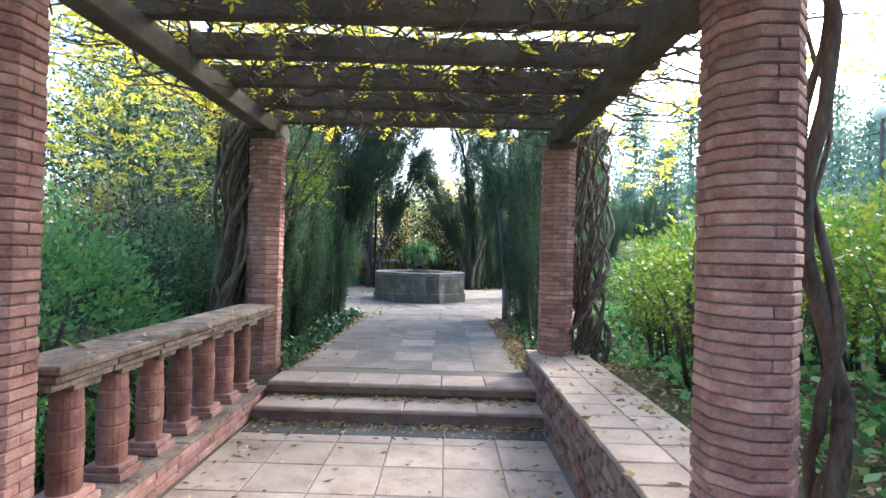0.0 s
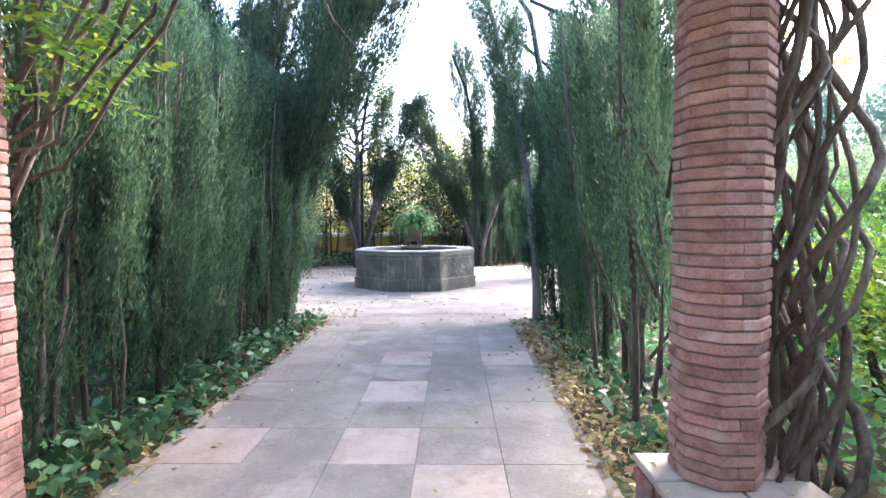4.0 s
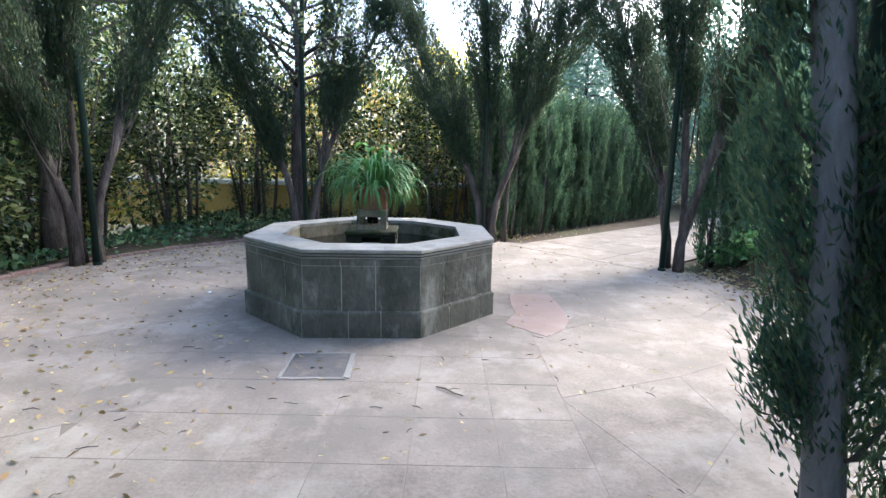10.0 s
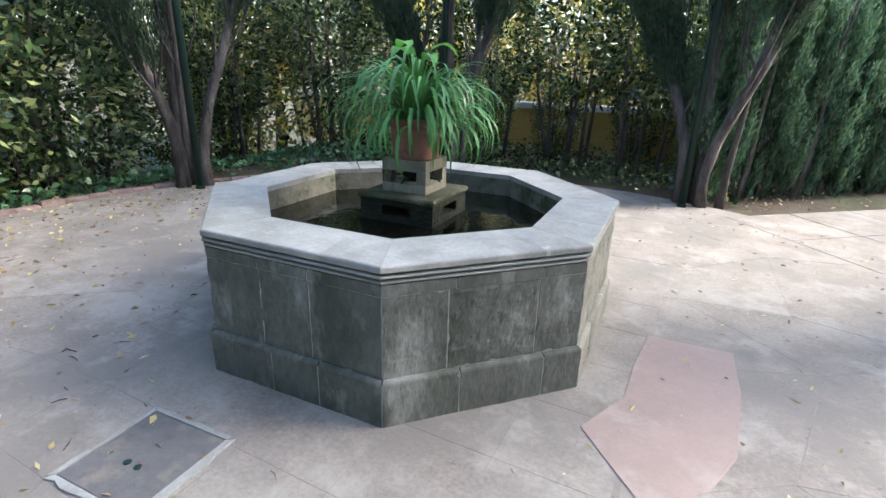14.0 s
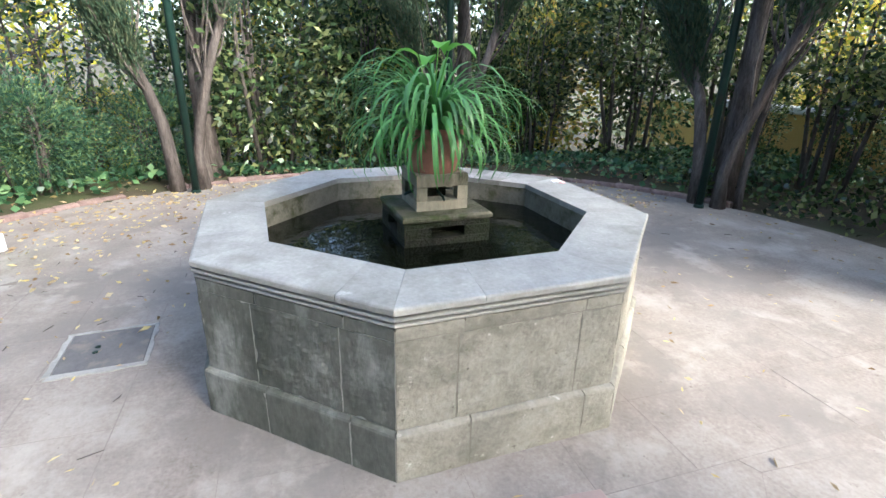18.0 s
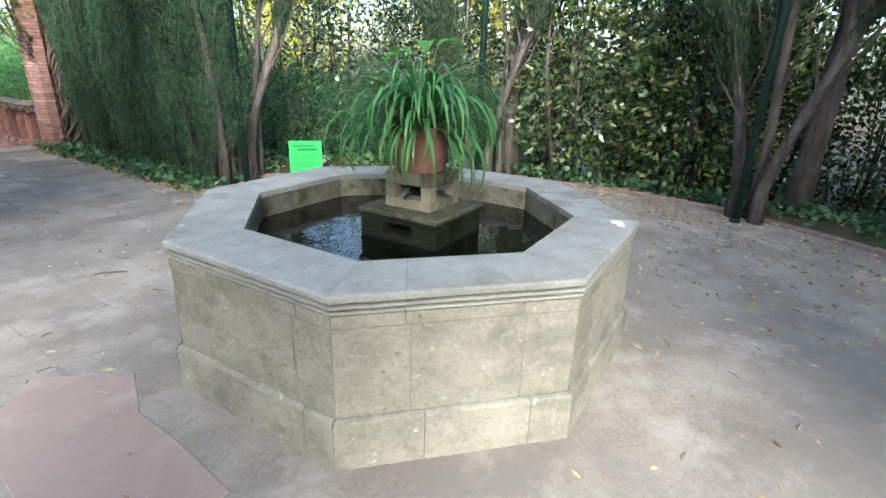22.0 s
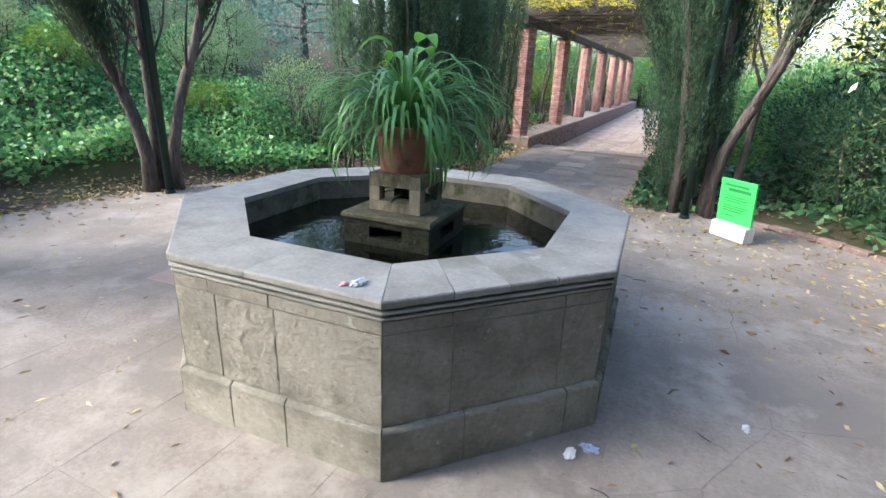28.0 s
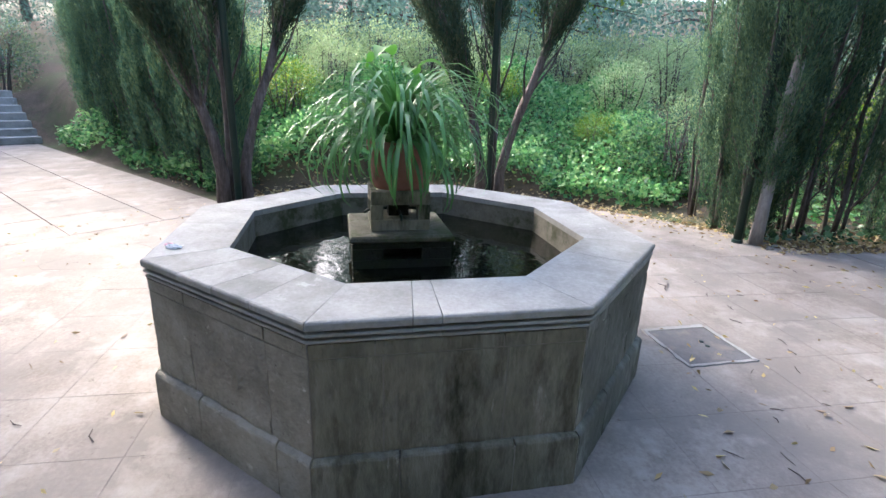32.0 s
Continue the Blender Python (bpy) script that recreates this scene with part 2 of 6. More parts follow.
GREYBARK = surface("smooth_grey_bark", [(0.11, 0.108, 0.105), (0.2, 0.195, 0.19), (0.3, 0.292, 0.285)], 8, 60, 0.9, 0.7, 0.012, 0.1, (0.08, 0.076, 0.072), 4.0, (0.56, 0.7), (1, 1, 0.3), pit=(0.035, 0.032, 0.03), pit_scale=11.0, pit_at=(0.66, 0.7))
VINEBARK = surface("vine_bark", [(0.045, 0.035, 0.03), (0.115, 0.095, 0.082), (0.19, 0.163, 0.143)], 12, 60, 0.95, 0.9, 0.02, 0.25, None, 1, (0, 1), (1, 1, 0.25), span=(0.36, 0.64))
OCHRE = surface("ochre_render", [(0.5, 0.33, 0.1), (0.62, 0.43, 0.16)], 2, 40, 0.95, 0.3, 0.005, 0.03)
WHITE = surface("white_paint", [(0.68, 0.66, 0.63), (0.8, 0.79, 0.77)], 3, 50, 0.7, 0.2, 0.003, 0.03)
BLUE = surface("pale_blue_panel", [(0.4, 0.58, 0.68), (0.55, 0.7, 0.78)], 2, 40, 0.5, 0.1, 0.002, 0.1)
GREENCARD = surface("green_card", [(0.06, 0.56, 0.12), (0.08, 0.62, 0.15)], 3, 40, 0.5, 0.05, 0.001, 0.0)
INK = surface("dark_green_ink", [(0.02, 0.25, 0.06), (0.03, 0.28, 0.07)], 5, 50, 0.6, 0.05)
PAPER = surface("white_paper", [(0.6, 0.6, 0.62), (0.75, 0.75, 0.76)], 20, 90, 0.8, 0.3)
PINKPAPER = surface("pink_paper", [(0.65, 0.35, 0.37), (0.7, 0.42, 0.43)], 20, 90, 0.8, 0.3)
BLUEPAPER = surface("blue_print", [(0.3, 0.36, 0.55), (0.45, 0.5, 0.65)], 20, 90, 0.6, 0.3)
GLOBE = surface("lamp_globe", [(0.75, 0.75, 0.73), (0.8, 0.8, 0.78)], 5, 40, 0.3, 0.05)

CYP = leafy("cypress_foliage", [(0.032, 0.076, 0.052), (0.064, 0.128, 0.078), (0.13, 0.19, 0.09), (0.052, 0.125, 0.096)], 0.45, 0.6, 0.2, 0.3)
# darker copy of CYP, with the arch crowns' shade in its colour
CYPSHADE = leafy("shaded_cypress_foliage", [(0.028, 0.055, 0.036), (0.045, 0.082, 0.048), (0.085, 0.1, 0.055), (0.036, 0.078, 0.055)], 0.3, 0.7, 0.15)
# near-black to pale: dark gaps and highlights are put into the leaf colours
LAUREL = leafy("laurel_leaves", [(0.014, 0.028, 0.014), (0.036, 0.07, 0.03), (0.1, 0.16, 0.055), (0.34, 0.37, 0.16)], 0.38, 0.24, 0.7)
# sunlight behind the laurels is put into these yellow leaf colours
GLOW = leafy("sunlit_yellow_leaves", [(0.16, 0.26, 0.04), (0.4, 0.42, 0.06), (0.62, 0.5, 0.08), (0.6, 0.36, 0.12)], 0.6, 0.4, 0.3)
PRIVET = leafy("privet_leaves", [(0.05, 0.13, 0.02), (0.1, 0.22, 0.03), (0.18, 0.29, 0.035), (0.28, 0.31, 0.035)], 0.45, 0.4, 0.3)
YELLOW = leafy("yellow_leaves", [(0.6, 0.5, 0.04), (0.74, 0.64, 0.07), (0.5, 0.56, 0.07), (0.74, 0.56, 0.05)], 0.7, 0.5, 0.2)
IVY = leafy("ivy_leaves", [(0.03, 0.12, 0.05), (0.1, 0.3, 0.1), (0.2, 0.42, 0.15), (0.32, 0.5, 0.2)], 0.4, 0.4, 0.4)
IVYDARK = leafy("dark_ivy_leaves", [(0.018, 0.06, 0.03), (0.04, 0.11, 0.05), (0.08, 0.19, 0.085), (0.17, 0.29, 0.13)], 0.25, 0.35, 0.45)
GREYBUSH = leafy("grey_green_leaves", [(0.02, 0.065, 0.042), (0.05, 0.125, 0.075), (0.1, 0.2, 0.11), (0.22, 0.3, 0.1)], 0.45, 0.5, 0.3)
LUSH = leafy("lush_leaves", [(0.06, 0.19, 0.075), (0.12, 0.3, 0.11), (0.19, 0.38, 0.13), (0.28, 0.42, 0.11)], 0.5, 0.35, 0.4)
BLUEFAR = leafy("blue_green_conifer", [(0.09, 0.19, 0.16), (0.14, 0.26, 0.21), (0.2, 0.31, 0.24)], 0.4, 0.6, 0.2)
PALEHEDGE = leafy("pale_hedge_leaves", [(0.22, 0.33, 0.15), (0.33, 0.44, 0.21), (0.43, 0.52, 0.28)], 0.5, 0.5, 0.25)
DRY = leafy("fallen_leaves", [(0.26, 0.17, 0.09), (0.4, 0.3, 0.18), (0.52, 0.43, 0.28), (0.58, 0.47, 0.2), (0.22, 0.13, 0.075)], 0.15, 0.7, 0.2)
STRAP = leafy("strap_leaves", [(0.033, 0.119, 0.037), (0.056, 0.188, 0.056), (0.1, 0.256, 0.075), (0.225, 0.312, 0.112)], 0.3, 0.35, 0.45, 0.3)
BROADLEAF = leafy("broad_leaf", [(0.1, 0.3, 0.04), (0.13, 0.34, 0.05)], 0.4, 0.35, 0.45)

water_mat, wn, wl, wb = nodes_of("dark_water")
wb.inputs["Base Color"].default_value = (0.004, 0.005, 0.003, 1)
wb.inputs["Roughness"].default_value, wb.inputs["IOR"].default_value = 0.02, 1.33
wt, wbp = wn.new("ShaderNodeTexNoise"), wn.new("ShaderNodeBump")
wtc = wn.new("ShaderNodeTexCoord")
wl.new(wtc.outputs["Object"], wt.inputs["Vector"])
wt.inputs["Scale"].default_value, wt.inputs["Detail"].default_value, wt.inputs["Distortion"].default_value = 9, 2, 0.6
wbp.inputs["Strength"].default_value, wbp.inputs["Distance"].default_value = 0.2, 0.015
wl.new(wt.outputs[0], wbp.inputs["Height"])
wl.new(wbp.outputs[0], wb.inputs["Normal"])


# ---- building helpers ----
def mesh(name, V, F, mat, smooth=False):
    me = bpy.data.meshes.new(name)
    me.from_pydata([tuple(v) for v in V], [], F)
    me.materials.append(mat)
    if smooth:
        me.polygons.foreach_set("use_smooth", [True] * len(me.polygons))
    return me


def part(name, me, parent, label="", m=None):
    ob = new(name, me)
    ob.parent = parent
    if m is not None:
        ob.matrix_basis = m
    if label:
        tagged(ob, label)
    if name in JOINED:
        tagged(ob, kind="stuff")
    return ob


JOINED = {"brushwood", "cane_tangle", "leaves", "bricks", "brick_courses", "crown"}


def thing(name, loc=(0, 0, 0), rz=0, label="", category="", group="", kind=""):
    ob = new(name)
    ob.empty_display_size = 0.2
    ob.matrix_basis = pose(*loc, 0, 0, rz)
    return tagged(ob, label, category, group, kind)


def inset(pts, s):
    """A convex outline drawn in by s on every side."""
    n, out = len(pts), []
    turn = sum(pts[i][0] * pts[(i + 1) % n][1] - pts[(i + 1) % n][0] * pts[i][1] for i in range(n))
    sg = 1 if turn > 0 else -1
    for i in range(n):
        (ax, ay), (px, py), (qx, qy) = pts[i - 1], pts[i], pts[(i + 1) % n]
        l1, l2 = math.hypot(px - ax, py - ay) or 1, math.hypot(qx - px, qy - py) or 1
        n1, n2 = (-(py - ay) / l1 * sg, (px - ax) / l1 * sg), (-(qy - py) / l2 * sg, (qx - px) / l2 * sg)
        k = s / max(0.35, 1 + n1[0] * n2[0] + n1[1] * n2[1])
        out.append((px + (n1[0] + n2[0]) * k, py + (n1[1] + n2[1]) * k))
    return out


def frustum(V, F, rings):
    """A closed block through outlines of equal count: (outline, height) from below upwards."""
    b, n = len(V), len(rings[0][0])
    for o, z in rings:
        V.extend((x, y, z) for x, y in o)
    F.append(tuple(b + i for i in reversed(range(n))))
    for k in range(len(rings) - 1):
        for i in range(n):
            j = (i + 1) % n
            F.append((b + k * n + i, b + k * n + j, b + (k + 1) * n + j, b + (k + 1) * n + i))
    F.append(tuple(b + (len(rings) - 1) * n + i for i in range(n)))


def prism(V, F, pts, z0, z1, c=0.004):
    """A closed block on a convex outline, with chamfered edges above and below."""
    s = inset(pts, c)
    frustum(V, F, [(s, z0), (pts, z0 + c), (pts, z1 - c), (s, z1)])


def box(V, F, x0, x1, y0, y1, z0, z1, c=0.004):
    prism(V, F, [(x0, y0), (x1, y0), (x1, y1), (x0, y1)], z0, z1, c)


def lathe(V, F, prof, n=16, cx=0.0, cy=0.0):
    b = len(V)
    for r, z in prof:
        for i in range(n):
            a = 2 * math.pi * i / n
            V.append((cx + r * math.cos(a), cy + r * math.sin(a), z))
    for k in range(len(prof) - 1):
        for i in range(n):
            j = (i + 1) % n
            F.append((b + k * n + i, b + k * n + j, b + (k + 1) * n + j, b + (k + 1) * n + i))
    F.append(tuple(b + i for i in reversed(range(n))))
    F.append(tuple(b + (len(prof) - 1) * n + i for i in range(n)))


def tube(V, F, pts, radii, n=6, wob=0.0, seed=0):
    """A round stem along a line of points, with a radius at each."""
    rg = random.Random(seed)
    b = len(V)
    m = len(pts)
    P = [Vector(p) for p in pts]
    for k in range(m):
        d = (P[min(k + 1, m - 1)] - P[max(k - 1, 0)]).normalized()
        u = d.orthogonal().normalized() if abs(d.z) < 0.95 else Vector((1, 0, 0))
        u = (u - d * u.dot(d)).normalized()
        w = d.cross(u)
        for i in range(n):
            a = 2 * math.pi * i / n
            V.append(tuple(P[k] + (u * math.cos(a) + w * math.sin(a)) * radii[k] * (1 + wob * (rg.random() - 0.5))))
    for k in range(m - 1):
        for i in range(n):
            j = (i + 1) % n
            F.append((b + k * n + i, b + k * n + j, b + (k + 1) * n + j, b + (k + 1) * n + i))
    F.append(tuple(b + i for i in reversed(range(n))))
    F.append(tuple(b + (m - 1) * n + i for i in range(n)))


def unit(a):
    return a / np.maximum(np.linalg.norm(a, axis=1, keepdims=True), 1e-6)


def blades(name, P, D, L, W, mat, rg, cup=0.15):
    """Leaves from their foot, way, length and width: one folded four-cornered blade each."""
    n = len(P)
    D = unit(D)
    S = unit(np.cross(D, unit(rg.normal(size=(n, 3)))))
    N = np.cross(S, D)
    L, W = np.broadcast_to(L, n)[:, None], np.broadcast_to(W, n)[:, None]
    mid = P + D * L * 0.45
    V = np.stack([P, mid + S * W * 0.5 + N * W * cup, P + D * L, mid - S * W * 0.5 + N * W * cup], 1).reshape(-1, 3)
    me = bpy.data.meshes.new(name)
    me.vertices.add(4 * n), me.loops.add(4 * n), me.polygons.add(n)
    me.vertices.foreach_set("co", V.astype(np.float32).ravel())
    me.loops.foreach_set("vertex_index", np.arange(4 * n, dtype=np.int32))
    me.polygons.foreach_set("loop_start", np.arange(0, 4 * n, 4, dtype=np.int32))
    me.update(calc_edges=True)
    me.materials.append(mat)
    return me


def smooth(a, b, v):
    t = np.clip((v - a) / (b - a), 0, 1)
    return t * t * (3 - 2 * t)


# ---- plan ----
CX, CY, TURN = -0.89, 14.34, 2.6          # the fountain and the round it stands in
LOW, STEP_Y = -0.43, 5.38                 # pergola floor; top step's edge
PATH_L, PATH_R = -1.83, 0.72               # edges of the paved walk
COL_L, COL_R = -2.30, 1.18                # lines of columns
COL_Y = [6.05 - 3.85 * i for i in range(7)]
LEFT_Y = [5.9, 2.3] + [-1.35 - 3.85 * i for i in range(5)]
RAIL_Z, LEDGE_Z, COL_TOP = 0.655, 0.125, 2.62
# the pergola's own drawing is nine tenths of full size, set down about this point
PERGOLA = Matrix.Translation((-0.3, 2.6, 1.31)) @ Matrix.Scale(0.9, 4) @ Matrix.Translation((0.3, -2.6, -1.31))
TREAD_Y = 5.516                           # back of the top tread, where the walk begins
FLOOR_Z, WALL_TOP, TOP_STEP = -0.256, 0.243, 5.102


def walk_z(y):
    return float(np.interp(y, [TREAD_Y, 9.5], [0.01, 0.0]))


def ground_z(x, y):
    x, y = np.asarray(x, float), np.asarray(y, float)
    r = np.hypot(x - CX, y - CY)
    g = np.interp(y, [TREAD_Y, 9.5], [0.01, 0.0]) - 0.035
    # beds rise to the east, fall away to the west
    east = smooth(3.2, 8.5, x) * 1.45 + smooth(9.5, 40, x) * 7
    # level strip along the walk to the stairs
    u, v = (x - 2.6) * 0.75 + (y - 17.6) * 0.66, -(x - 2.6) * 0.66 + (y - 17.6) * 0.75
    strip = smooth(2.6, 1.6, np.abs(v - 0.1)) * smooth(-1, 0.5, u)
    rise = np.clip((u - 8.3) * 0.5, 0, 1.1)
    east = east * (1 - smooth(-0.2, 0.8, v) * smooth(-1, 0.5, u))
    east = east * (1 - strip) + rise * strip
    west = -0.9 * smooth(-5.2, -8.5, x) + 0.1 * smooth(4.55, 4.9, r) * (x < -3.0)
    g = g + np.where(x > 1, east, 0) + np.where(x < -1, west, 0)
    south = smooth(6.1, 5.2, y)
    bed_r, bed_l = WALL_TOP - 0.06 + 0.2 * smooth(2.5, 6, x) + smooth(7, 40, x) * 9, -1.3 + 0 * x
    walkf = np.where(y < TOP_STEP - 0.1, FLOOR_Z - 0.05, g)
    side = np.where(x > 0.95, bed_r * smooth(0.8, 1.45, x) + g * (1 - smooth(0.8, 1.45, x)), np.where(x < -2.36, bed_l * smooth(-2.36, -3.3, x) + (FLOOR_Z - 0.05) * (1 - smooth(-2.36, -3.3, x)), walkf))
    inside = (x > -2.36) & (x < 1.3)
    low = np.where(inside, walkf, side)
    g = g * (1 - south) + low * south
    return np.where(inside & (y < TOP_STEP - 0.1), FLOOR_Z - 0.05, g)


# ---- ground ----
xs = np.concatenate([[-400, -150, -60, -30, -20], np.arange(-14, 14.01, 0.3), [18, 24, 32, 45, 80, 200, 400]])
ys = np.concatenate([[-400, -150, -60, -36], np.arange(-26, 30.01, 0.3), [34, 40, 60, 150, 400]])
gx, gy = np.meshgrid(xs, ys, indexing="ij")
gz = ground_z(gx, gy)
nx, ny = gx.shape
GV = np.stack([gx, gy, gz], -1).reshape(-1, 3)
GF = [(i * ny + j, (i + 1) * ny + j, (i + 1) * ny + j + 1, i * ny + j + 1) for i in range(nx - 1) for j in range(ny - 1)]
ground = tagged(new("ground", mesh("ground", GV, GF, SOIL, True)), "brown garden soil with leaf litter under the beds", "ground", kind="structure")


# ---- fountain ----
def oct_pt(r, a):
    t = radians(22.5 + 45 * a)
    return (r * math.cos(t), r * math.sin(t))


def wedge(ro, ri, k, f0, f1, gap=0.003):
    """The outline of a stone of an eight-sided wall: side k, from share f0 to f1 of its length."""
    o0, o1, i0, i1 = oct_pt(ro, k), oct_pt(ro, k + 1), oct_pt(ri, k), oct_pt(ri, k + 1)
    side = ro * 0.765
    e = gap / side
    lerp = lambda p, q, f: (p[0] + (q[0] - p[0]) * f, p[1] + (q[1] - p[1]) * f)
    a, b = f0 + e, f1 - e
    return [lerp(o0, o1, a), lerp(o0, o1, b), lerp(i0, i1, b), lerp(i0, i1, a)]


fountain = thing("fountain", (CX, CY, 0), TURN, "octagonal grey stone fountain basin with a moulded rim", "fountain")
rf = random.Random(4)
FACE_CUTS = [(0.3, 0.77), (0.22, 0.52), (0.28, 0.78), (0.25, 0.7), (0.3, 0.72), (0.33, 0.62), (0.3, 0.75), (0.25, 0.8)]
def hewn(k, a, b, profile, seed, rough=0.003, chip=0.006, ri=1.0, gap=0.0035, n=14):
    """A stone of side k of the basin: its outer face follows a profile of (radius, height), uneven, with chipped edges."""
    V, F = [], []
    side = radians(45 * (k + 1))
    ux, uy = math.cos(side), math.sin(side)
    rings = []
    last = len(profile) - 1
    for q, (ro, z) in enumerate(profile):
        w = wedge(ro, ri, k, a, b, gap)
        ring = []
        for s in range(n + 1):
            f = s / n
            x, y = w[0][0] + (w[1][0] - w[0][0]) * f, w[0][1] + (w[1][1] - w[0][1]) * f
            d = rough * noise.noise(Vector((x * 14 + seed, y * 14, z * 14))) + rough * 0.5 * noise.noise(Vector((x * 45, y * 45 + seed, z * 45)))
            d = max(d, -0.0015)
            edge = q in (0, last) or s in (0, n)
            if edge:
                d -= chip * max(0.0, noise.noise(Vector((x * 22 + seed * 2, y * 22, z * 22))) - 0.05)
            ring.append((x + ux * d, y + uy * d))
        ring += [w[2], w[3]]
        rings.append((ring, z))
    frustum(V, F, rings)
    return V, F


def levels(r, z0, z1, n):
    return [(r, z0 + (z1 - z0) * i / n) for i in range(n + 1)]


RIM_CUTS = [(0.28, 0.72), (0.4,), (0.27, 0.5, 0.72), (0.35, 0.45), (0.6,), (0.7,), (0.75,), (0.35,)]
for k in range(8):
    for ro, z0, z1 in ((1.3095, 0.0, 0.675), (1.3385, -0.01, 0.212)):
        core = ([], [])
        prism(*core, wedge(ro, 1.0 if ro < 1.32 else 1.3, k, 0, 1, 0), z0, z1, 0.002)
        part("mortar_core", mesh("mortar_core", *core, MORTAR if k in (4, 5, 6) else OLDMORTAR), fountain)
for k in range(8):
    core = ([], [])
    prism(*core, wedge(1.299, 1.0, k, 0, 1, 0), 0.676, 0.7405, 0.001)
    part("rim_core", mesh("rim_core", *core, GROOVE_SHADE), fountain)
for k in range(8):
    rock = MOSSY if k == 3 else STONE_SHADED if k in (4, 5, 6) else STONE
    cuts = (0, *FACE_CUTS[k], 1)
    for a, b in zip(cuts, cuts[1:]):
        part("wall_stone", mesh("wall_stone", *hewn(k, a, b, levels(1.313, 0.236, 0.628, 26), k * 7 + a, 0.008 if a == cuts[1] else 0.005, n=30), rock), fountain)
    for shift, name in ((0.06, "plinth_stone"), (rf.uniform(-0.04, 0.04), "frieze_stone")):
        c2 = (0, cuts[1] + shift, cuts[2] + shift * 0.7, 1)
        for a, b in zip(c2, c2[1:]):
            if name == "plinth_stone":
                form = levels(1.342, -0.01, 0.21, 6) + [(1.341, 0.218), (1.336, 0.226), (1.322, 0.234)]
            else:
                form = levels(1.314, 0.632 if k in (4, 5, 6) else 0.635, 0.685, 3)
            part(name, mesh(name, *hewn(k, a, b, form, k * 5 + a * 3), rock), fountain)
    c3 = (0, *RIM_CUTS[k], 1)
    for a, b in zip(c3, c3[1:]):
        for ro, z0, z1 in ((1.319, 0.69, 0.703), (1.325, 0.715, 0.729)):
            part("moulding", mesh("moulding", *hewn(k, a, b, [(ro - 0.004, z0), (ro, z0 + 0.004), (ro, z1 - 0.004), (ro - 0.004, z1)], k + a, 0.0015, 0.008, 1.0, 0.0005), COPING), fountain)
        part("coping_slab", mesh("coping_slab", *hewn(k, a, b, [(1.324, 0.741), (1.329, 0.746), (1.329, 0.766), (1.325, 0.772), (1.318, 0.775)], k * 3 + a, 0.002, 0.01, 0.967, 0.0016 if k in (2, 3) else 0.001), COPING), fountain)
for k in range(8):
    for ro, ri, z0, z1 in ((0.999, 0.955, 0.0, 0.58), (0.999, 0.971, 0.582, 0.74)):
        V, F = [], []
        prism(V, F, wedge(ro, ri, k, 0, 1, 0.001), z0, z1, 0.002)
        part("lining_stone", mesh("lining_stone", V, F, WET_AND_SHADE if z0 < 0.1 else BASIN), fountain, "damp mossy lining stone")
V, F = [], []
prism(V, F, [oct_pt(0.95, k) for k in range(8)], 0.2, 0.25, 0.002)
part("basin_floor", mesh("basin_floor", V, F, WET_AND_SHADE), fountain)
V, F = [], []
prism(V, F, [oct_pt(0.968, k) for k in range(8)], 0.585, 0.612, 0.001)
pool = new("water", mesh("water", V, F, water_mat))
pool.matrix_basis = pose(CX, CY, 0, 0, 0, TURN)
tagged(pool, "dark still water in the fountain basin", "water", kind="structure")

# pedestal in the basin
ped = thing("pedestal", (-0.92, 14.41, 0.25), TURN, "mossy wet stone pedestal with square spout holes, standing in the basin", "pedestal")
def block(name, mat, *dims):
    V, F = [], []
    box(V, F, *dims)
    part(name, mesh(name, V, F, mat), ped)


# lower stone: one weathered block under a mossy slab, with a low spout niche in each side
def pierced(s_, z0, hole0, hole1, z1, open_, depth, stone, name):
    """A square block with a rectangular niche sunk into the middle of each side, all in one stone but the near-black
    core.
    """
    t = s_ - open_
    for sx in (-1, 1):
        for sy in (-1, 1):
            block(name, stone, *sorted((sx * s_, sx * (s_ - t))), *sorted((sy * s_, sy * (s_ - t))), hole0 - 0.0005, hole1 + 0.0005, 0.003)
    # near-black core: the shade inside the niches is put into its colour
    block("core_block", WET_AND_SHADE, -s_ + depth, s_ - depth, -s_ + depth, s_ - depth, hole0, hole1, 0.002)
    block("foot_block", stone, -s_, s_, -s_, s_, z0, hole0 - 0.0005, 0.003)
    block("lintel_block", stone, -s_, s_, -s_, s_, hole1 + 0.0005, z1, 0.004)


pierced(0.258, 0.0, 0.405, 0.465, 0.498, 0.1, 0.1, WET_AND_SHADE, "corner_block")
block("cap_slab", MOSSCAP, -0.27, 0.27, -0.27, 0.27, 0.499, 0.535, 0.01)
pierced(0.155, 0.535, 0.593, 0.672, 0.745, 0.092, 0.1, PEDSTONE, "corner_block")
for sx, sy in ((0, 1), (0, -1), (1, 0), (-1, 0)):
    V, F = [], []
    tube(V, F, [(sx * 0.06, sy * 0.06, 0.625), (sx * 0.16, sy * 0.16, 0.615), (sx * 0.185, sy * 0.185, 0.6)], [0.008, 0.008, 0.007], 8)
    part("spout", mesh("spout", V, F, IRON), ped, "dark iron water spout")

POT = (-0.91, 14.40, 0.99)
pot = thing("flower_pot", POT, 0, "weathered terracotta flower pot on the pedestal", "flower pot")
V, F = [], []
lathe(V, F, [(0.14, 0.0), (0.147, 0.015), (0.162, 0.19), (0.164, 0.2), (0.176, 0.203), (0.178, 0.25), (0.172, 0.255), (0.155, 0.25), (0.15, 0.2), (0.01, 0.2)], 28)
part("pot_body", mesh("pot_body", V, F, TERRA, True), pot)
V, F = [], []
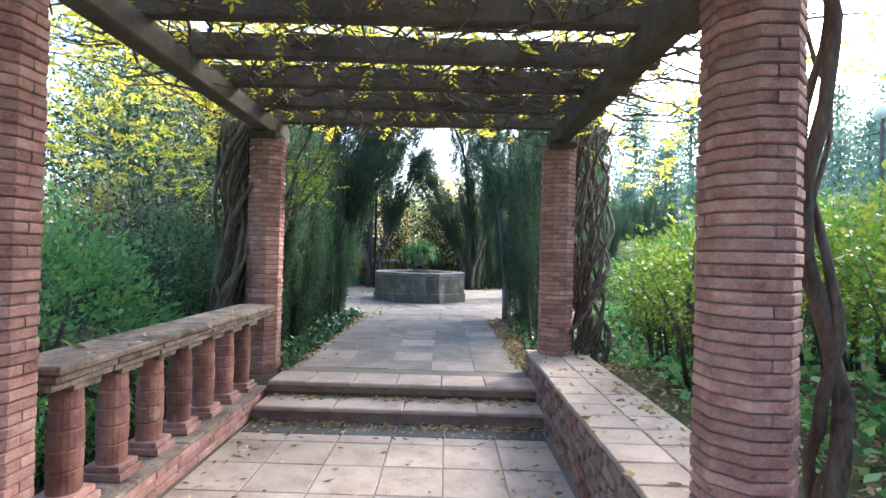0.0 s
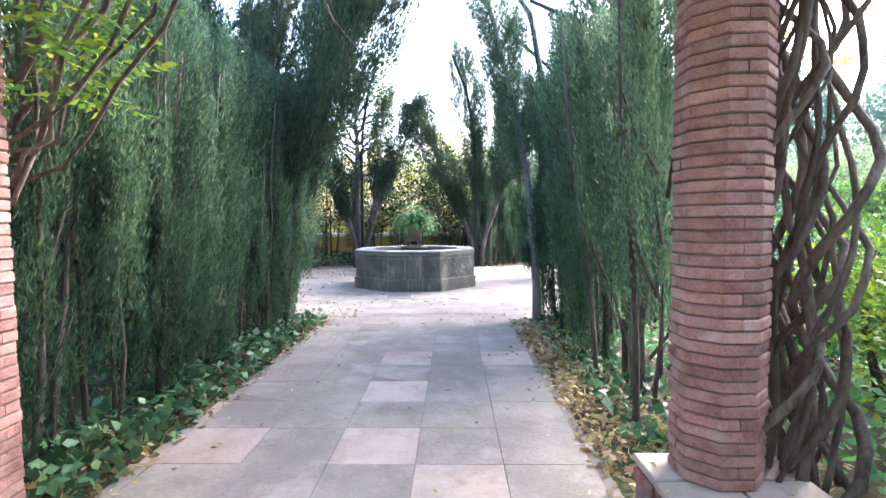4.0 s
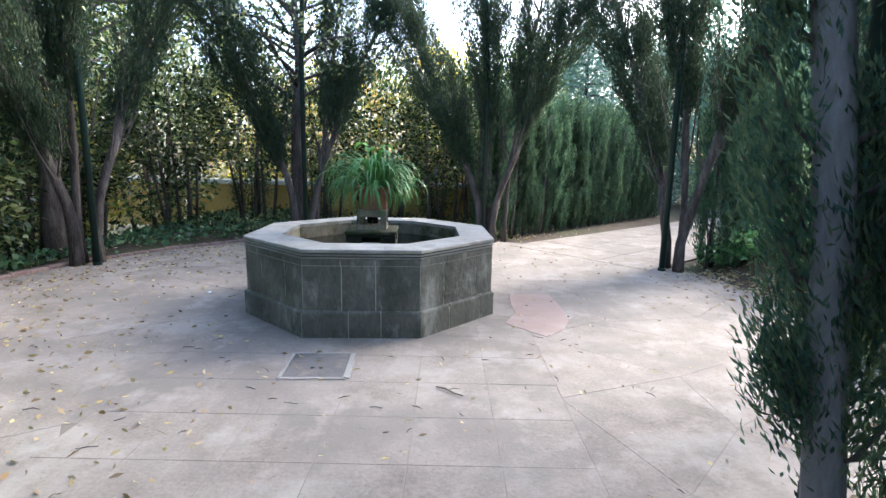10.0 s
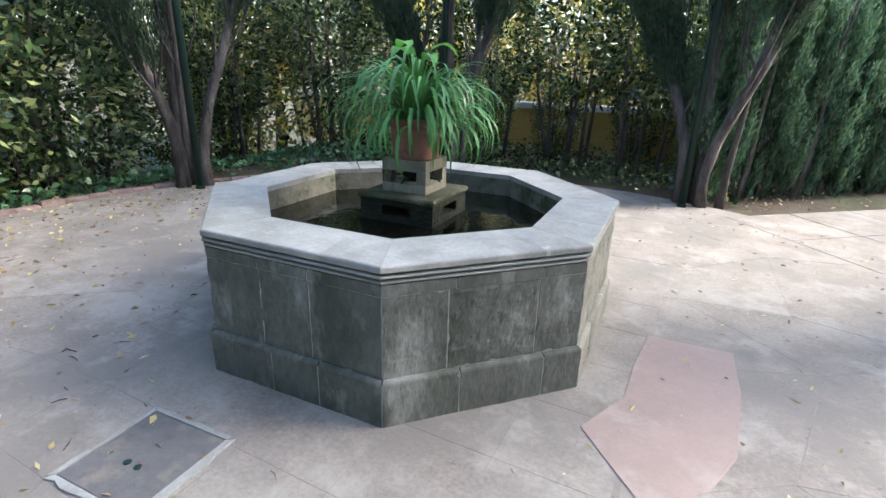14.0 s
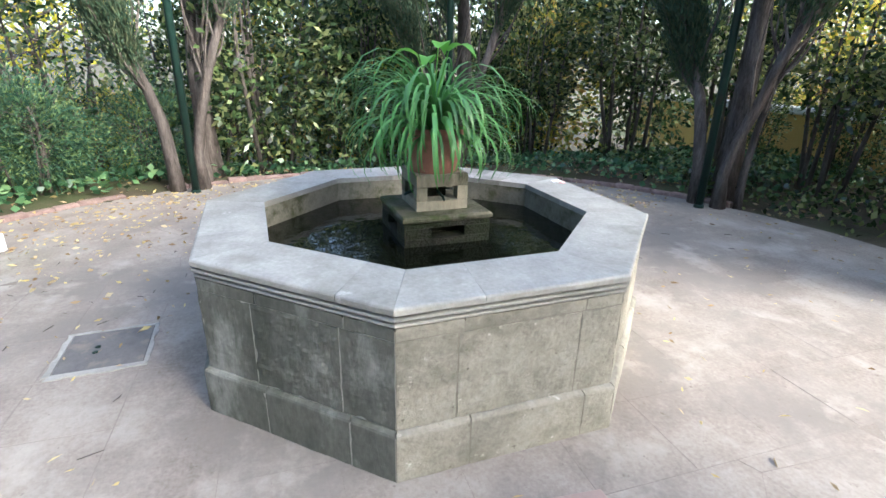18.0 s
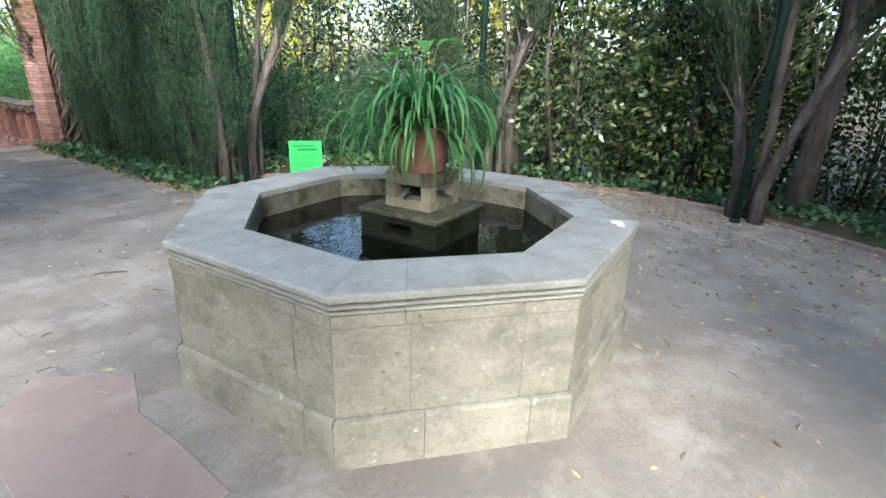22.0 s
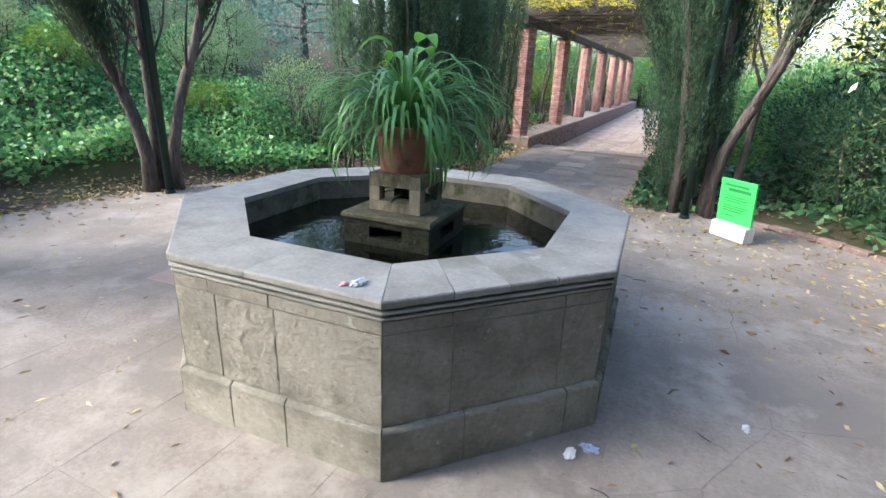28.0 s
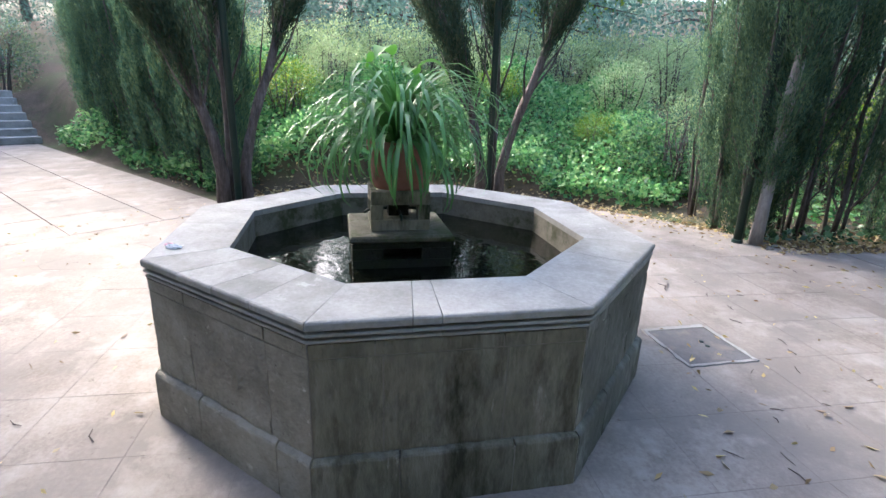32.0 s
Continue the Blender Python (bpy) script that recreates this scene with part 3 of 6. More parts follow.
lathe(V, F, [(0.149, 0.19), (0.148, 0.215), (0.08, 0.225), (0.005, 0.228)], 20)
part("potting_soil", mesh("potting_soil", V, F, SOIL, True), pot)

plant = thing("potted_plant", (POT[0], POT[1], POT[2] + 0.21), 0, "lush strap-leaved green plant arching over its pot", "plant")


def strap(length, arch, width, seed):
    """One long arching leaf: grooved, tapering, rising and then hanging."""
    rg = random.Random(seed)
    V, F = [], []
    n = 9
    x = z = 0.0
    ang = radians(90 - rg.uniform(0, 10))
    tw = rg.uniform(-0.06, 0.06)
    for i in range(n + 1):
        f = i / n
        w = width * (0.75 + 0.5 * min(1, f * 4)) * (1 - f ** 3) * 0.5 + 0.0008
        y = tw * f * f
        up = 0.25 * w
        V += [(x, y - w, z + up), (x, y, z), (x, y + w, z + up)]
        ang -= radians(arch) / n * (0.12 + 1.9 * f)
        x += math.cos(ang) * length / n
        z += math.sin(ang) * length / n
    for i in range(n):
        for j in (0, 1):
            F.append((3 * i + j, 3 * i + j + 1, 3 * i + j + 4, 3 * i + j + 3))
    return mesh("leaf", V, F, STRAP, True)


straps = [strap(0.54 + 0.026 * i, 146 + 9 * (i % 7), 0.0145 + 0.0025 * (i % 3), i) for i in range(12)]
rg0 = random.Random(11)
for i in range(296):
    q = rg0.random() ** 0.55
    a = rg0.uniform(0, 360)
    me = straps[rg0.randrange(12)]
    tilt = -2 + 52 * q * q
    low = i % 4 == 0
    if low:
        me, q, tilt = straps[rg0.randrange(5)], 1.0, rg0.uniform(46, 72)
    part("leaf", me, plant, "", pose(0.085 * q * math.cos(radians(a)), 0.085 * q * math.sin(radians(a)), rg0.uniform(-0.01, 0.02)) @ pose(0, 0, 0, 0, 0, a + rg0.uniform(-20, 20)) @ pose(0, 0, 0, rg0.uniform(-8, 8), tilt, 0) @ Matrix.Scale(rg0.uniform(0.8, 1.15), 4))
for i, (a, h, s) in enumerate(((40, 0.44, 0.17), (150, 0.46, 0.17), (265, 0.41, 0.16), (330, 0.38, 0.14))):
    V, F = [], []
    rr = radians(a)
    top = (0.09 * math.cos(rr), 0.09 * math.sin(rr), h)
    tube(V, F, [(0, 0, 0), (top[0] * 0.4, top[1] * 0.4, h * 0.6), top], [0.005, 0.004, 0.003], 5)
    st = part("stalk", mesh("stalk", V, F, BROADLEAF), plant)
    V, F = [], []
    n = 6
    for j in range(n + 1):
        f = j / n
        w = s * 0.34 * math.sin(math.pi * min(1, f * 0.85 + 0.12)) * (1 - 0.15 * f)
        d = s * f
        zz = h + 0.05 * math.sin(f * 2.6) - 0.06 * f * f
        for side in (-1, 0, 1):
            V.append((top[0] + d * math.cos(rr) - side * w * math.sin(rr), top[1] + d * math.sin(rr) + side * w * math.cos(rr), zz + abs(side) * 0.012))
    for j in range(n):
        for q in (0, 1):
            F.append((3 * j + q, 3 * j + q + 1, 3 * j + q + 4, 3 * j + q + 3))
    part("broad_leaf", mesh("broad_leaf", V, F, BROADLEAF, True), plant, "pale green broad leaf above the straps")


# ---- steel posts and arch cypresses round the plaza ----
POSTS = [(297.75, 4.339) if k == 6 else (247.9, 4.23) if k == 5 else (22.5 + 45 * k + TURN, 4.36) for k in range(8)]


def coat(nr, line, f0, r0, r1, n, loose=0.3):
    """Upswept sprays round a limb: points and ways, from share f0 of its length, r0 wide below and r1 at the fullest."""
    line = np.array([tuple(p) for p in line])
    m = len(line) - 1
    f = f0 + (1 - f0) * nr.uniform(0, 1, n) ** 0.9
    i = np.minimum((f * m).astype(int), m - 1)
    c = line[i] + (line[i + 1] - line[i]) * (f * m - i)[:, None]
    ax = unit(line[i + 1] - line[i])
    g = (f - f0) / (1 - f0)
    a = nr.uniform(0, 2 * np.pi, n)
    lump = 1 + 0.28 * np.sin(a * 3 + f * 17) * np.cos(f * 29 + a)
    rad = (r0 + (r1 - r0) * np.minimum(1, g * 1.8)) * (1 - 0.55 * g ** 5) * nr.uniform(0.25, 1, n) ** 0.5 * lump
    out = np.stack([np.cos(a), np.sin(a), 0 * a], 1)
    k = 26
    C = c + out * rad[:, None]
    t = nr.uniform(-0.17, 0.17, (n, k, 1))
    way = unit(ax + out * 0.3 + (0, 0, 0.5))[:, None, :]
    P = C[:, None, :] + way * t + nr.normal(0, 0.035, (n, k, 3))
    D = way + nr.normal(0, loose, (n, k, 3))
    return P.reshape(-1, 3), D.reshape(-1, 3)


# foot across, lean inwards, run along the round, height, thickness, where leaves begin, coat below and above, sprays
ARMS = [
    ((0.0, -0.14), 0.25, -1.8, 5.2, 0.075, 0.3, 0.12, 0.56, 860),
    ((-0.12, 0.02), 0.9, -0.25, 6.4, 0.06, 0.36, 0.12, 0.56, 700),
    ((0.02, 0.16), 0.3, 1.8, 5.2, 0.07, 0.4, 0.08, 0.38, 420),
    ((-0.2, 0.3), -0.3, 0.75, 5.6, 0.045, 0.4, 0.1, 0.4, 360),
]


def cypress_cluster(seed, arms):
    """Bare trunks round a post that part into clipped arms along the round, with upswept brush and a coat of foliage."""
    rg, nr = random.Random(seed), np.random.default_rng(seed)
    root = thing("arch_cypress", (0, 0, 0), 0, "cypress with bare brown trunks arching over the plaza", "tree", "cypresses round the fountain")
    bV, bF, P, D = [], [], [], []
    for j in arms:
        (ox, oy), lean, side, h, r, start, r0, r1, sprays = ARMS[j]
        lean, side, h = lean * rg.uniform(0.8, 1.2), side * rg.uniform(0.92, 1.06), h * rg.uniform(0.95, 1.05)
        n = 12
        pts = [Vector((ox + lean * (i / n) ** 2 + rg.uniform(-0.025, 0.025), oy + side * (max(0, i - 1.5) / (n - 1.5)) ** 1.15 + rg.uniform(-0.025, 0.025), h * i / n)) for i in range(n + 1)]
        pts[0].z = -0.1
        V, F = [], []
        tube(V, F, pts, [r * (1.3 if i == 0 else 1) * (1 - 0.72 * i / n) for i in range(n + 1)], 10, 0.3, seed + j)
        part("trunk", mesh("trunk", V, F, BARK, True), root)
        for i in range(26):
            f = rg.uniform(0.2, 0.9)
            p = pts[int(f * n)].lerp(pts[int(f * n) + 1], f * n - int(f * n))
            az, ln = rg.uniform(0, 6.28), rg.uniform(0.6, 1.5) * (1.1 - 0.5 * f)
            e = p + Vector((math.cos(az) * 0.34, math.sin(az) * 0.34 + side * 0.12, 1.0)).normalized() * ln
            q = p.lerp(e, 0.45) + Vector((math.cos(az), math.sin(az), 0)) * 0.07
            tube(bV, bF, [p, q, e], [0.02, 0.013, 0.004], 5)
            if f > start - 0.08:
                a, b = coat(nr, [p, q, e], 0.45, 0.03, 0.1, 12)
                P.append(a), D.append(b)
        a, b = coat(nr, pts, start, r0, r1, sprays)
        P.append(a), D.append(b)
    part("brushwood", mesh("brushwood", bV, bF, BARK), root)
    P, D = np.concatenate(P), np.concatenate(D)
    part("crown", blades("crown", P, D, nr.uniform(0.05, 0.1, len(P)), nr.uniform(0.012, 0.02, len(P)), CYPSHADE, nr), root)
    return root


def slim_cypress(seed, lean, leafy_from, label, bark):
    """One knotted trunk beside its post that leans over the mouth of the walk, dense above and with short sprays below."""
    rg, nr = random.Random(seed), np.random.default_rng(seed)
    root = thing("arch_cypress", (0, 0, 0), 0, label, "tree", "cypresses round the fountain")
    V, F = [], []
    line = [Vector((lean * (i / 12) ** 2 + rg.uniform(-0.012, 0.012), 0.02 * i + rg.uniform(-0.012, 0.012), 0.44 * i - (0.1 if i == 0 else 0))) for i in range(13)]
    tube(V, F, line, [0.075 if i == 0 else 0.062 - 0.0032 * i for i in range(13)], 12, 0.22, seed)
    part("trunk", mesh("trunk", V, F, bark, True), root)
    bV, bF, P, D = [], [], [], []
    away = 0.0 if lean < 0 else math.pi
    for i in range(120 if lean < 0 else 230):
        f = rg.uniform(1.4 if lean < 0 else 0.9, 12)
        p = line[int(f)].lerp(line[min(12, int(f) + 1)], f - int(f))
        a = away + radians(rg.uniform(-75, 75)) if p.z < 2.6 else rg.uniform(0, 6.28)
        inward = p.z < 3.2 and i % 2 == 0
        if inward:
            a = away + radians(rg.uniform(125, 185))
        ln = rg.uniform(0.25, 0.6) if p.z < 2.6 else rg.uniform(0.4, 0.9)
        if inward:
            ln = min(ln, 0.2 + 0.16 * p.z)
        q = p + Vector((math.cos(a) * 0.55, math.sin(a) * 0.55, 0.75)) * ln
        tube(bV, bF, [p, p.lerp(q, 0.5) + Vector((0, 0, -0.05)), q], [0.012, 0.008, 0.003], 4)
        for _ in range(7):
            k = 44
            cpt = p.lerp(q, rg.uniform(0.3, 1.05))
            P.append(np.array(cpt) + nr.normal(0, 1, (k, 3)) * (0.04, 0.04, 0.09))
            D.append(np.array((math.cos(a) * 0.4, math.sin(a) * 0.4, 0.9)) + nr.normal(0, 0.35, (k, 3)))
    for i in range(300):
        f = leafy_from + (12 - leafy_from) * rg.random()
        p = line[min(12, int(f))].lerp(line[min(12, int(f) + 1)], f - int(f))
        a, w = rg.uniform(0, 6.28), 0.42 * rg.uniform(0.3, 1.1) * (1 - 0.5 * (f / 12) ** 3)
        k = 90
        P.append(np.array(p) + (math.cos(a) * w, math.sin(a) * w, 0) + nr.normal(0, 1, (k, 3)) * (0.045, 0.045, 0.16))
        D.append(np.array((math.cos(a) * 0.3 + lean * 0.15, math.sin(a) * 0.3, 1.0)) + nr.normal(0, 0.35, (k, 3)))
    part("brushwood", mesh("brushwood", bV, bF, BARK), root)
    P, D = np.concatenate(P), np.concatenate(D)
    part("crown", blades("crown", P, D, nr.uniform(0.03, 0.058, len(P)), nr.uniform(0.007, 0.012, len(P)), CYP, nr), root)
    return root


leafy_arch = slim_cypress(16, 1.35, 2.2, "leafy green cypress leaning over the mouth of the walk", BARK)
leafy_arch.matrix_basis = pose(-2.34, 10.18, 0, 0, 0, 0)
clusters = [cypress_cluster(s, g) for s, g in ((1, (0, 1, 2)), (2, (0, 1, 2, 3)), (3, (0, 2, 3)))] + [slim_cypress(6, -1.0, 5.0, "straight grey cypress trunk with green sprays beside a post", GREYBARK)]
planted = set()
for k, (ang, r) in enumerate(POSTS):
    a = radians(ang)
    back_off = 0.3 if k == 5 else 0.05 if k == 6 else 0.2
    x, y = CX + (r + back_off) * math.cos(a), CY + (r + back_off) * math.sin(a)
    m = pose(x, y, float(ground_z(x, y)), 0, 0, ang + 180)
    if k == 6:
        m = pose(1.05, 10.33, 0, 0, 0, 0)
    which = (0, 1, 2, 0, 2, 1, 3, 0)[k]
    if which in planted:
        copy_thing(clusters[which], m)
    else:
        planted.add(which)
        clusters[which].matrix_basis = m

V, F = [], []
tube(V, F, [(0, 0, -0.05), (0, 0, 3.2), (0.25, 0, 4.2), (0.9, 0, 5.0), (1.9, 0, 5.6)], [0.045, 0.045, 0.045, 0.042, 0.04], 10)
post = thing("steel_post", (0, 0, 0), 0, "dark green painted steel post of the round arbour", "post", "arbour posts")
part("shaft", mesh("shaft", V, F, IRON, True), post)
V, F = [], []
lathe(V, F, [(0.085, -0.02), (0.085, 0.012), (0.06, 0.02), (0.056, 0.06), (0.048, 0.065)], 12)
part("foot_plate", mesh("foot_plate", V, F, IRON), post)
for k, (ang, r) in enumerate(POSTS):
    a = radians(ang)
    x, y = CX + r * math.cos(a), CY + r * math.sin(a)
    m = pose(x, y, float(ground_z(x, y)) + 0.01, 0, 0, ang + 180)
    if k == 0:
        post.matrix_basis = m
    else:
        copy_thing(post, m)


# ---- clipped cypress rows ----
def hedge_cypress(seed, height, r, low, dens=1.0, mat=CYP, big=1.0):
    rg, nr = random.Random(seed), np.random.default_rng(seed)
    root = thing("hedge_cypress", (0, 0, 0), 0, "narrow dark green clipped cypress of the hedge", "cypress", "cypress hedge")
    V, F = [], []
    for j in range(4):
        a = rg.uniform(0, 6.28)
        ox, oy = 0.13 * math.cos(a), 0.13 * math.sin(a)
        pts = [(ox, oy, -0.1)] + [(ox * (1 + i * 0.25) + rg.uniform(-0.03, 0.03), oy * (1 + i * 0.25) + rg.uniform(-0.03, 0.03), height * i / 6 * 0.9) for i in range(1, 7)]
        rr = rg.uniform(0.014, 0.034)
        sV, sF = [], []
        tube(sV, sF, pts, [rr * (1 - 0.12 * i) for i in range(7)], 6, 0.2, seed + j)
        part("stem", mesh("stem", sV, sF, BARK, True), root)
    for j in range(8):
        a, z = rg.uniform(0, 6.28), rg.uniform(0.15, height * 0.6)
        tube(V, F, [(0.05 * math.cos(a), 0.05 * math.sin(a), z), (r * 0.55 * math.cos(a), r * 0.55 * math.sin(a), z + 0.25), (r * 0.9 * math.cos(a), r * 0.9 * math.sin(a), z + 0.6)], [0.014, 0.01, 0.004], 4)
    part("brushwood", mesh("brushwood", V, F, BARK), root)
    n = int(230 * dens * height / 3)
    lobes = 5
    a = nr.integers(0, lobes, n) * 2 * np.pi / lobes + nr.normal(0, 0.2, n) + seed
    z = low + (height - low) * nr.uniform(0, 1, n) ** 0.85
    top = 1 - smooth(0.82, 1.05, z / height) * 0.75
    foot = 0.6 + 0.4 * smooth(low, low + 0.7, z)
    rad = r * top * foot * nr.uniform(0.25, 1.05, n) ** 0.7 * (1 + 0.24 * np.sin(a * 3 + seed) * np.sin(z * 2.2 + seed))
    C = np.stack([rad * np.cos(a), rad * np.sin(a), z], 1)
    k = int(116 / big)
    s = nr.uniform(-0.26, 0.26, (n, k, 1))
    out = np.stack([np.cos(a), np.sin(a), 0 * a], 1)[:, None, :]
    P = C[:, None, :] + np.concatenate([s * 0.12 * out[..., :1], s * 0.12 * out[..., 1:2], s], 2) + nr.normal(0, 0.026, (n, k, 3))
    D = np.array((0, 0, 1.0)) + out * 0.3 + nr.normal(0, 0.3, (n, k, 3))
    P, D = P.reshape(-1, 3), D.reshape(-1, 3)
    part("crown", blades("crown", P, D, nr.uniform(0.032, 0.066, len(P)) * big, nr.uniform(0.0085, 0.0145, len(P)) * big, mat, nr), root)
    return root


protos = [hedge_cypress(21, 3.1, 0.38, 0.25, 1.1), hedge_cypress(22, 3.0, 0.37, 0.15, 1.15), hedge_cypress(23, 3.3, 0.4, 0.3, 1.05), hedge_cypress(24, 2.85, 0.46, 0.12, 0.8, CYP, 1.5), hedge_cypress(25, 3.5, 0.36, 0.85, 0.62), hedge_cypress(26, 3.2, 0.38, 0.6, 0.62)]
used = set()


def plant_at(i, x, y, turn, lean=0.0, s=1.0):
    m = pose(x, y, float(ground_z(x, y)), lean, 0, turn)
    if i not in used:
        used.add(i)
        protos[i].matrix_basis = m
        return protos[i]
    ob = copy_thing(protos[i], m)
    return ob


rh = random.Random(8)
for j in range(8):                        # west side of the walk, close columns
    y = 6.25 + 0.515 * j
    plant_at((0, 2, 1, 0, 1, 2, 1, 1)[j], (-2.46 if j < 6 else -2.38 if j == 6 else -2.3) + rh.uniform(-0.07, 0.07), y, rh.uniform(0, 360), rh.uniform(-3.5, 3.5))
for j in range(7):                        # east side, open enough to see the bed between the stems
    plant_at((4, 5, 4, 1, 5, 4, 1)[j], 1.27 + rh.uniform(-0.08, 0.1), 6.7 + 0.58 * j, rh.uniform(0, 360), rh.uniform(-3.5, 3.5))
plant_at(1, 1.72, 10.2, 40)
plant_at(5, 2.5, 10.0, 140)
plant_at(4, 1.7, 9.5, 240)
for j in range(15):                       # clipped wall beside the walk to the stairs
    f = j / 14
    plant_at(3, 0.95 + 5.4 * f - 0.2, 18.75 + 5.3 * f + 0.3, rh.uniform(0, 360))
for j in range(10):
    f = j / 9
    plant_at((j * 2) % 3 if j % 2 else 3, 3.75 + 4.6 * f + 0.25, 16.75 + 3.8 * f - 0.25, rh.uniform(0, 360))


# ---- pergola ----
before_pergola = set(bpy.data.objects)


def octagon(r, turn=22.5):
    return [(r * math.cos(radians(turn + 45 * i)), r * math.sin(radians(turn + 45 * i))) for i in range(8)]


PITCH = 0.055


def brick_half(r, name="brick"):
    V, F = [], []
    o = octagon(r)
    prism(V, F, [o[0], o[1], o[2], o[3], (o[3][0], 0.0015), (o[0][0], 0.0015)], 0, PITCH - 0.007, 0.006)
    return mesh(name, V, F, BRICK)


half_bricks = [brick_half(0.208), brick_half(0.204), brick_half(0.211)]


def column(x, y, z0, z1, near, label):
    root = thing("brick_column", (x, y, z0), 0, label, "column", "pergola columns")
    n = int((z1 - z0) / PITCH)
    V, F = [], []
    prism(V, F, octagon(0.196), 0, z1 - z0, 0.002)
    part("mortar_core", mesh("mortar_core", V, F, BRICKMORTAR), root)
    rg = random.Random(int(x * 100 + y * 10))
    if near:
        for i in range(n):
            for h in (0, 180):
                part("brick", half_bricks[rg.randrange(3)], root, "", pose(0, 0, i * PITCH, 0, 0, h + 90 * (i % 2) + rg.uniform(-1.2, 1.2)))
    else:
        V, F = [], []
        for i in range(n):
            prism(V, F, octagon(rg.uniform(0.203, 0.211)), i * PITCH, (i + 1) * PITCH - 0.007, 0.006)
        part("bricks", mesh("bricks", V, F, BRICK), root)
    V, F = [], []
    box(V, F, -0.16, 0.16, -0.24, 0.24, z1 - z0 - 0.06, z1 - z0 + 0.03, 0.02)
    part("corbel", mesh("corbel", V, F, CONCRETE), root)
    return root


for i, y in enumerate(COL_Y):
    column(COL_R, y, LEDGE_Z, COL_TOP, i < 2, "octagonal red brick column standing on the low wall")
    column(COL_L, LEFT_Y[i], LOW, COL_TOP, i < 2, "octagonal red brick column beside the balustrade")

rb = random.Random(31)
for i in range(6):
    for x in (COL_L, COL_R):
        V, F = [], []
        y1, y0 = COL_Y[i] + (0.35 if i == 0 else 0), COL_Y[i + 1]
        box(V, F, x - 0.09, x + 0.09, y0 + 0.004, y1 - 0.004, COL_TOP + 0.03, COL_TOP + 0.22, 0.012)
        tagged(new("pergola_beam", mesh("pergola_beam", V, F, CONCRETE)), "long weathered concrete beam on the pergola columns", "beam", "pergola beams")
V, F = [], []
box(V, F, COL_L - 0.35, COL_R + 0.35, -0.055, 0.055, 0, 0.19, 0.01)
cross_me = mesh("cross_beam", V, F, CONCRETE)
for i in range(33):
    ob = new("cross_beam", cross_me)
    ob.matrix_basis = pose(0, 6.12 - 0.69 * i, COL_TOP + 0.222, rb.uniform(-1, 1), 0, rb.uniform(-0.5, 0.5))
    tagged(ob, "weathered concrete cross beam over the pergola walk", "beam", "pergola cross beams")

# low wall on the right with its tiled top
wall = tagged(new("wall_low", None), "low rough wall with a tiled top along the pergola", "wall", kind="structure")
V, F = [], []
for i in range(14):
    y1 = 6.24 - 2.0 * i
    box(V, F, 0.875, 1.56, y1 - 1.998, y1, LOW - 0.1, LEDGE_Z - 0.045, 0.01)
part("wall_body", mesh("wall_body", V, F, RUBBLE), wall)
rt = random.Random(5)
tile_v = []
for q in range(3):
    V, F = [], []
    box(V, F, -0.174, 0.174, -0.137, 0.137, -0.04, 0.0, 0.006)
    tile_v.append(mesh("coping_tile", V, F, TILE))
for i in range(56):
    for j in range(2):
        part("coping_tile", tile_v[rt.randrange(3)], wall, "", pose(1.035 + 0.356 * j, 6.11 - 0.283 * i, LEDGE_Z + rt.uniform(-0.003, 0.003), rt.uniform(-0.6, 0.6), rt.uniform(-0.6, 0.6), rt.uniform(-0.8, 0.8)))

face_v = []
for q in range(4):
    V, F = [], []
    box(V, F, -0.018, 0.05, -0.118 + 0.012 * q, 0.118 - 0.006 * q, 0.004, 0.066, 0.009)
    face_v.append(mesh("wall_brick", V, F, (RUBBLE, DARKBRICK, RUBBLE, RAIL)[q]))
for c in range(7):
    for i in range(25):
        y = 6.1 - 0.248 * i - (0.12 if c % 2 else 0)
        if y > -0.1:
            part("wall_brick", face_v[rt.randrange(4)], wall, "", pose(0.872 + rt.uniform(-0.006, 0.008), y, LOW - 0.02 + 0.0755 * c, rt.uniform(-1, 1), 0, rt.uniform(-1.5, 1.5)))

# balustrade on the left
BX = COL_L + 0.01
rs0 = random.Random(6)
V, F = [], []
lathe(V, F, [(r_ * 0.88, z_) for r_, z_ in [(0.098, 0.0), (0.1, 0.02), (0.1, 0.09), (0.094, 0.098), (0.104, 0.106), (0.106, 0.18), (0.096, 0.188), (0.106, 0.196), (0.105, 0.265), (0.095, 0.273), (0.102, 0.281), (0.099, 0.35), (0.09, 0.358), (0.096, 0.366), (0.092, 0.44), (0.088, 0.45)]], 18)
bal_me = mesh("shaft", V, F, DARKBRICK)
V, F = [], []
box(V, F, -0.135, 0.135, -0.115, 0.115, 0, 0.05, 0.006)
box(V, F, -0.112, 0.112, -0.098, 0.098, 0.05, 0.09, 0.006)
base_me = mesh("plinth", V, F, BRICK)
V, F = [], []
box(V, F, -0.12, 0.12, -0.11, 0.11, 0, 0.045, 0.006)
cap_me = mesh("capital", V, F, RAIL)
course_me = []
for w in (0.215, 0.205):
    V, F = [], []
    box(V, F, -w, w, -0.143, 0.143, 0, 0.058, 0.008)
    course_me.append(mesh("kerb_brick", V, F, BRICK))
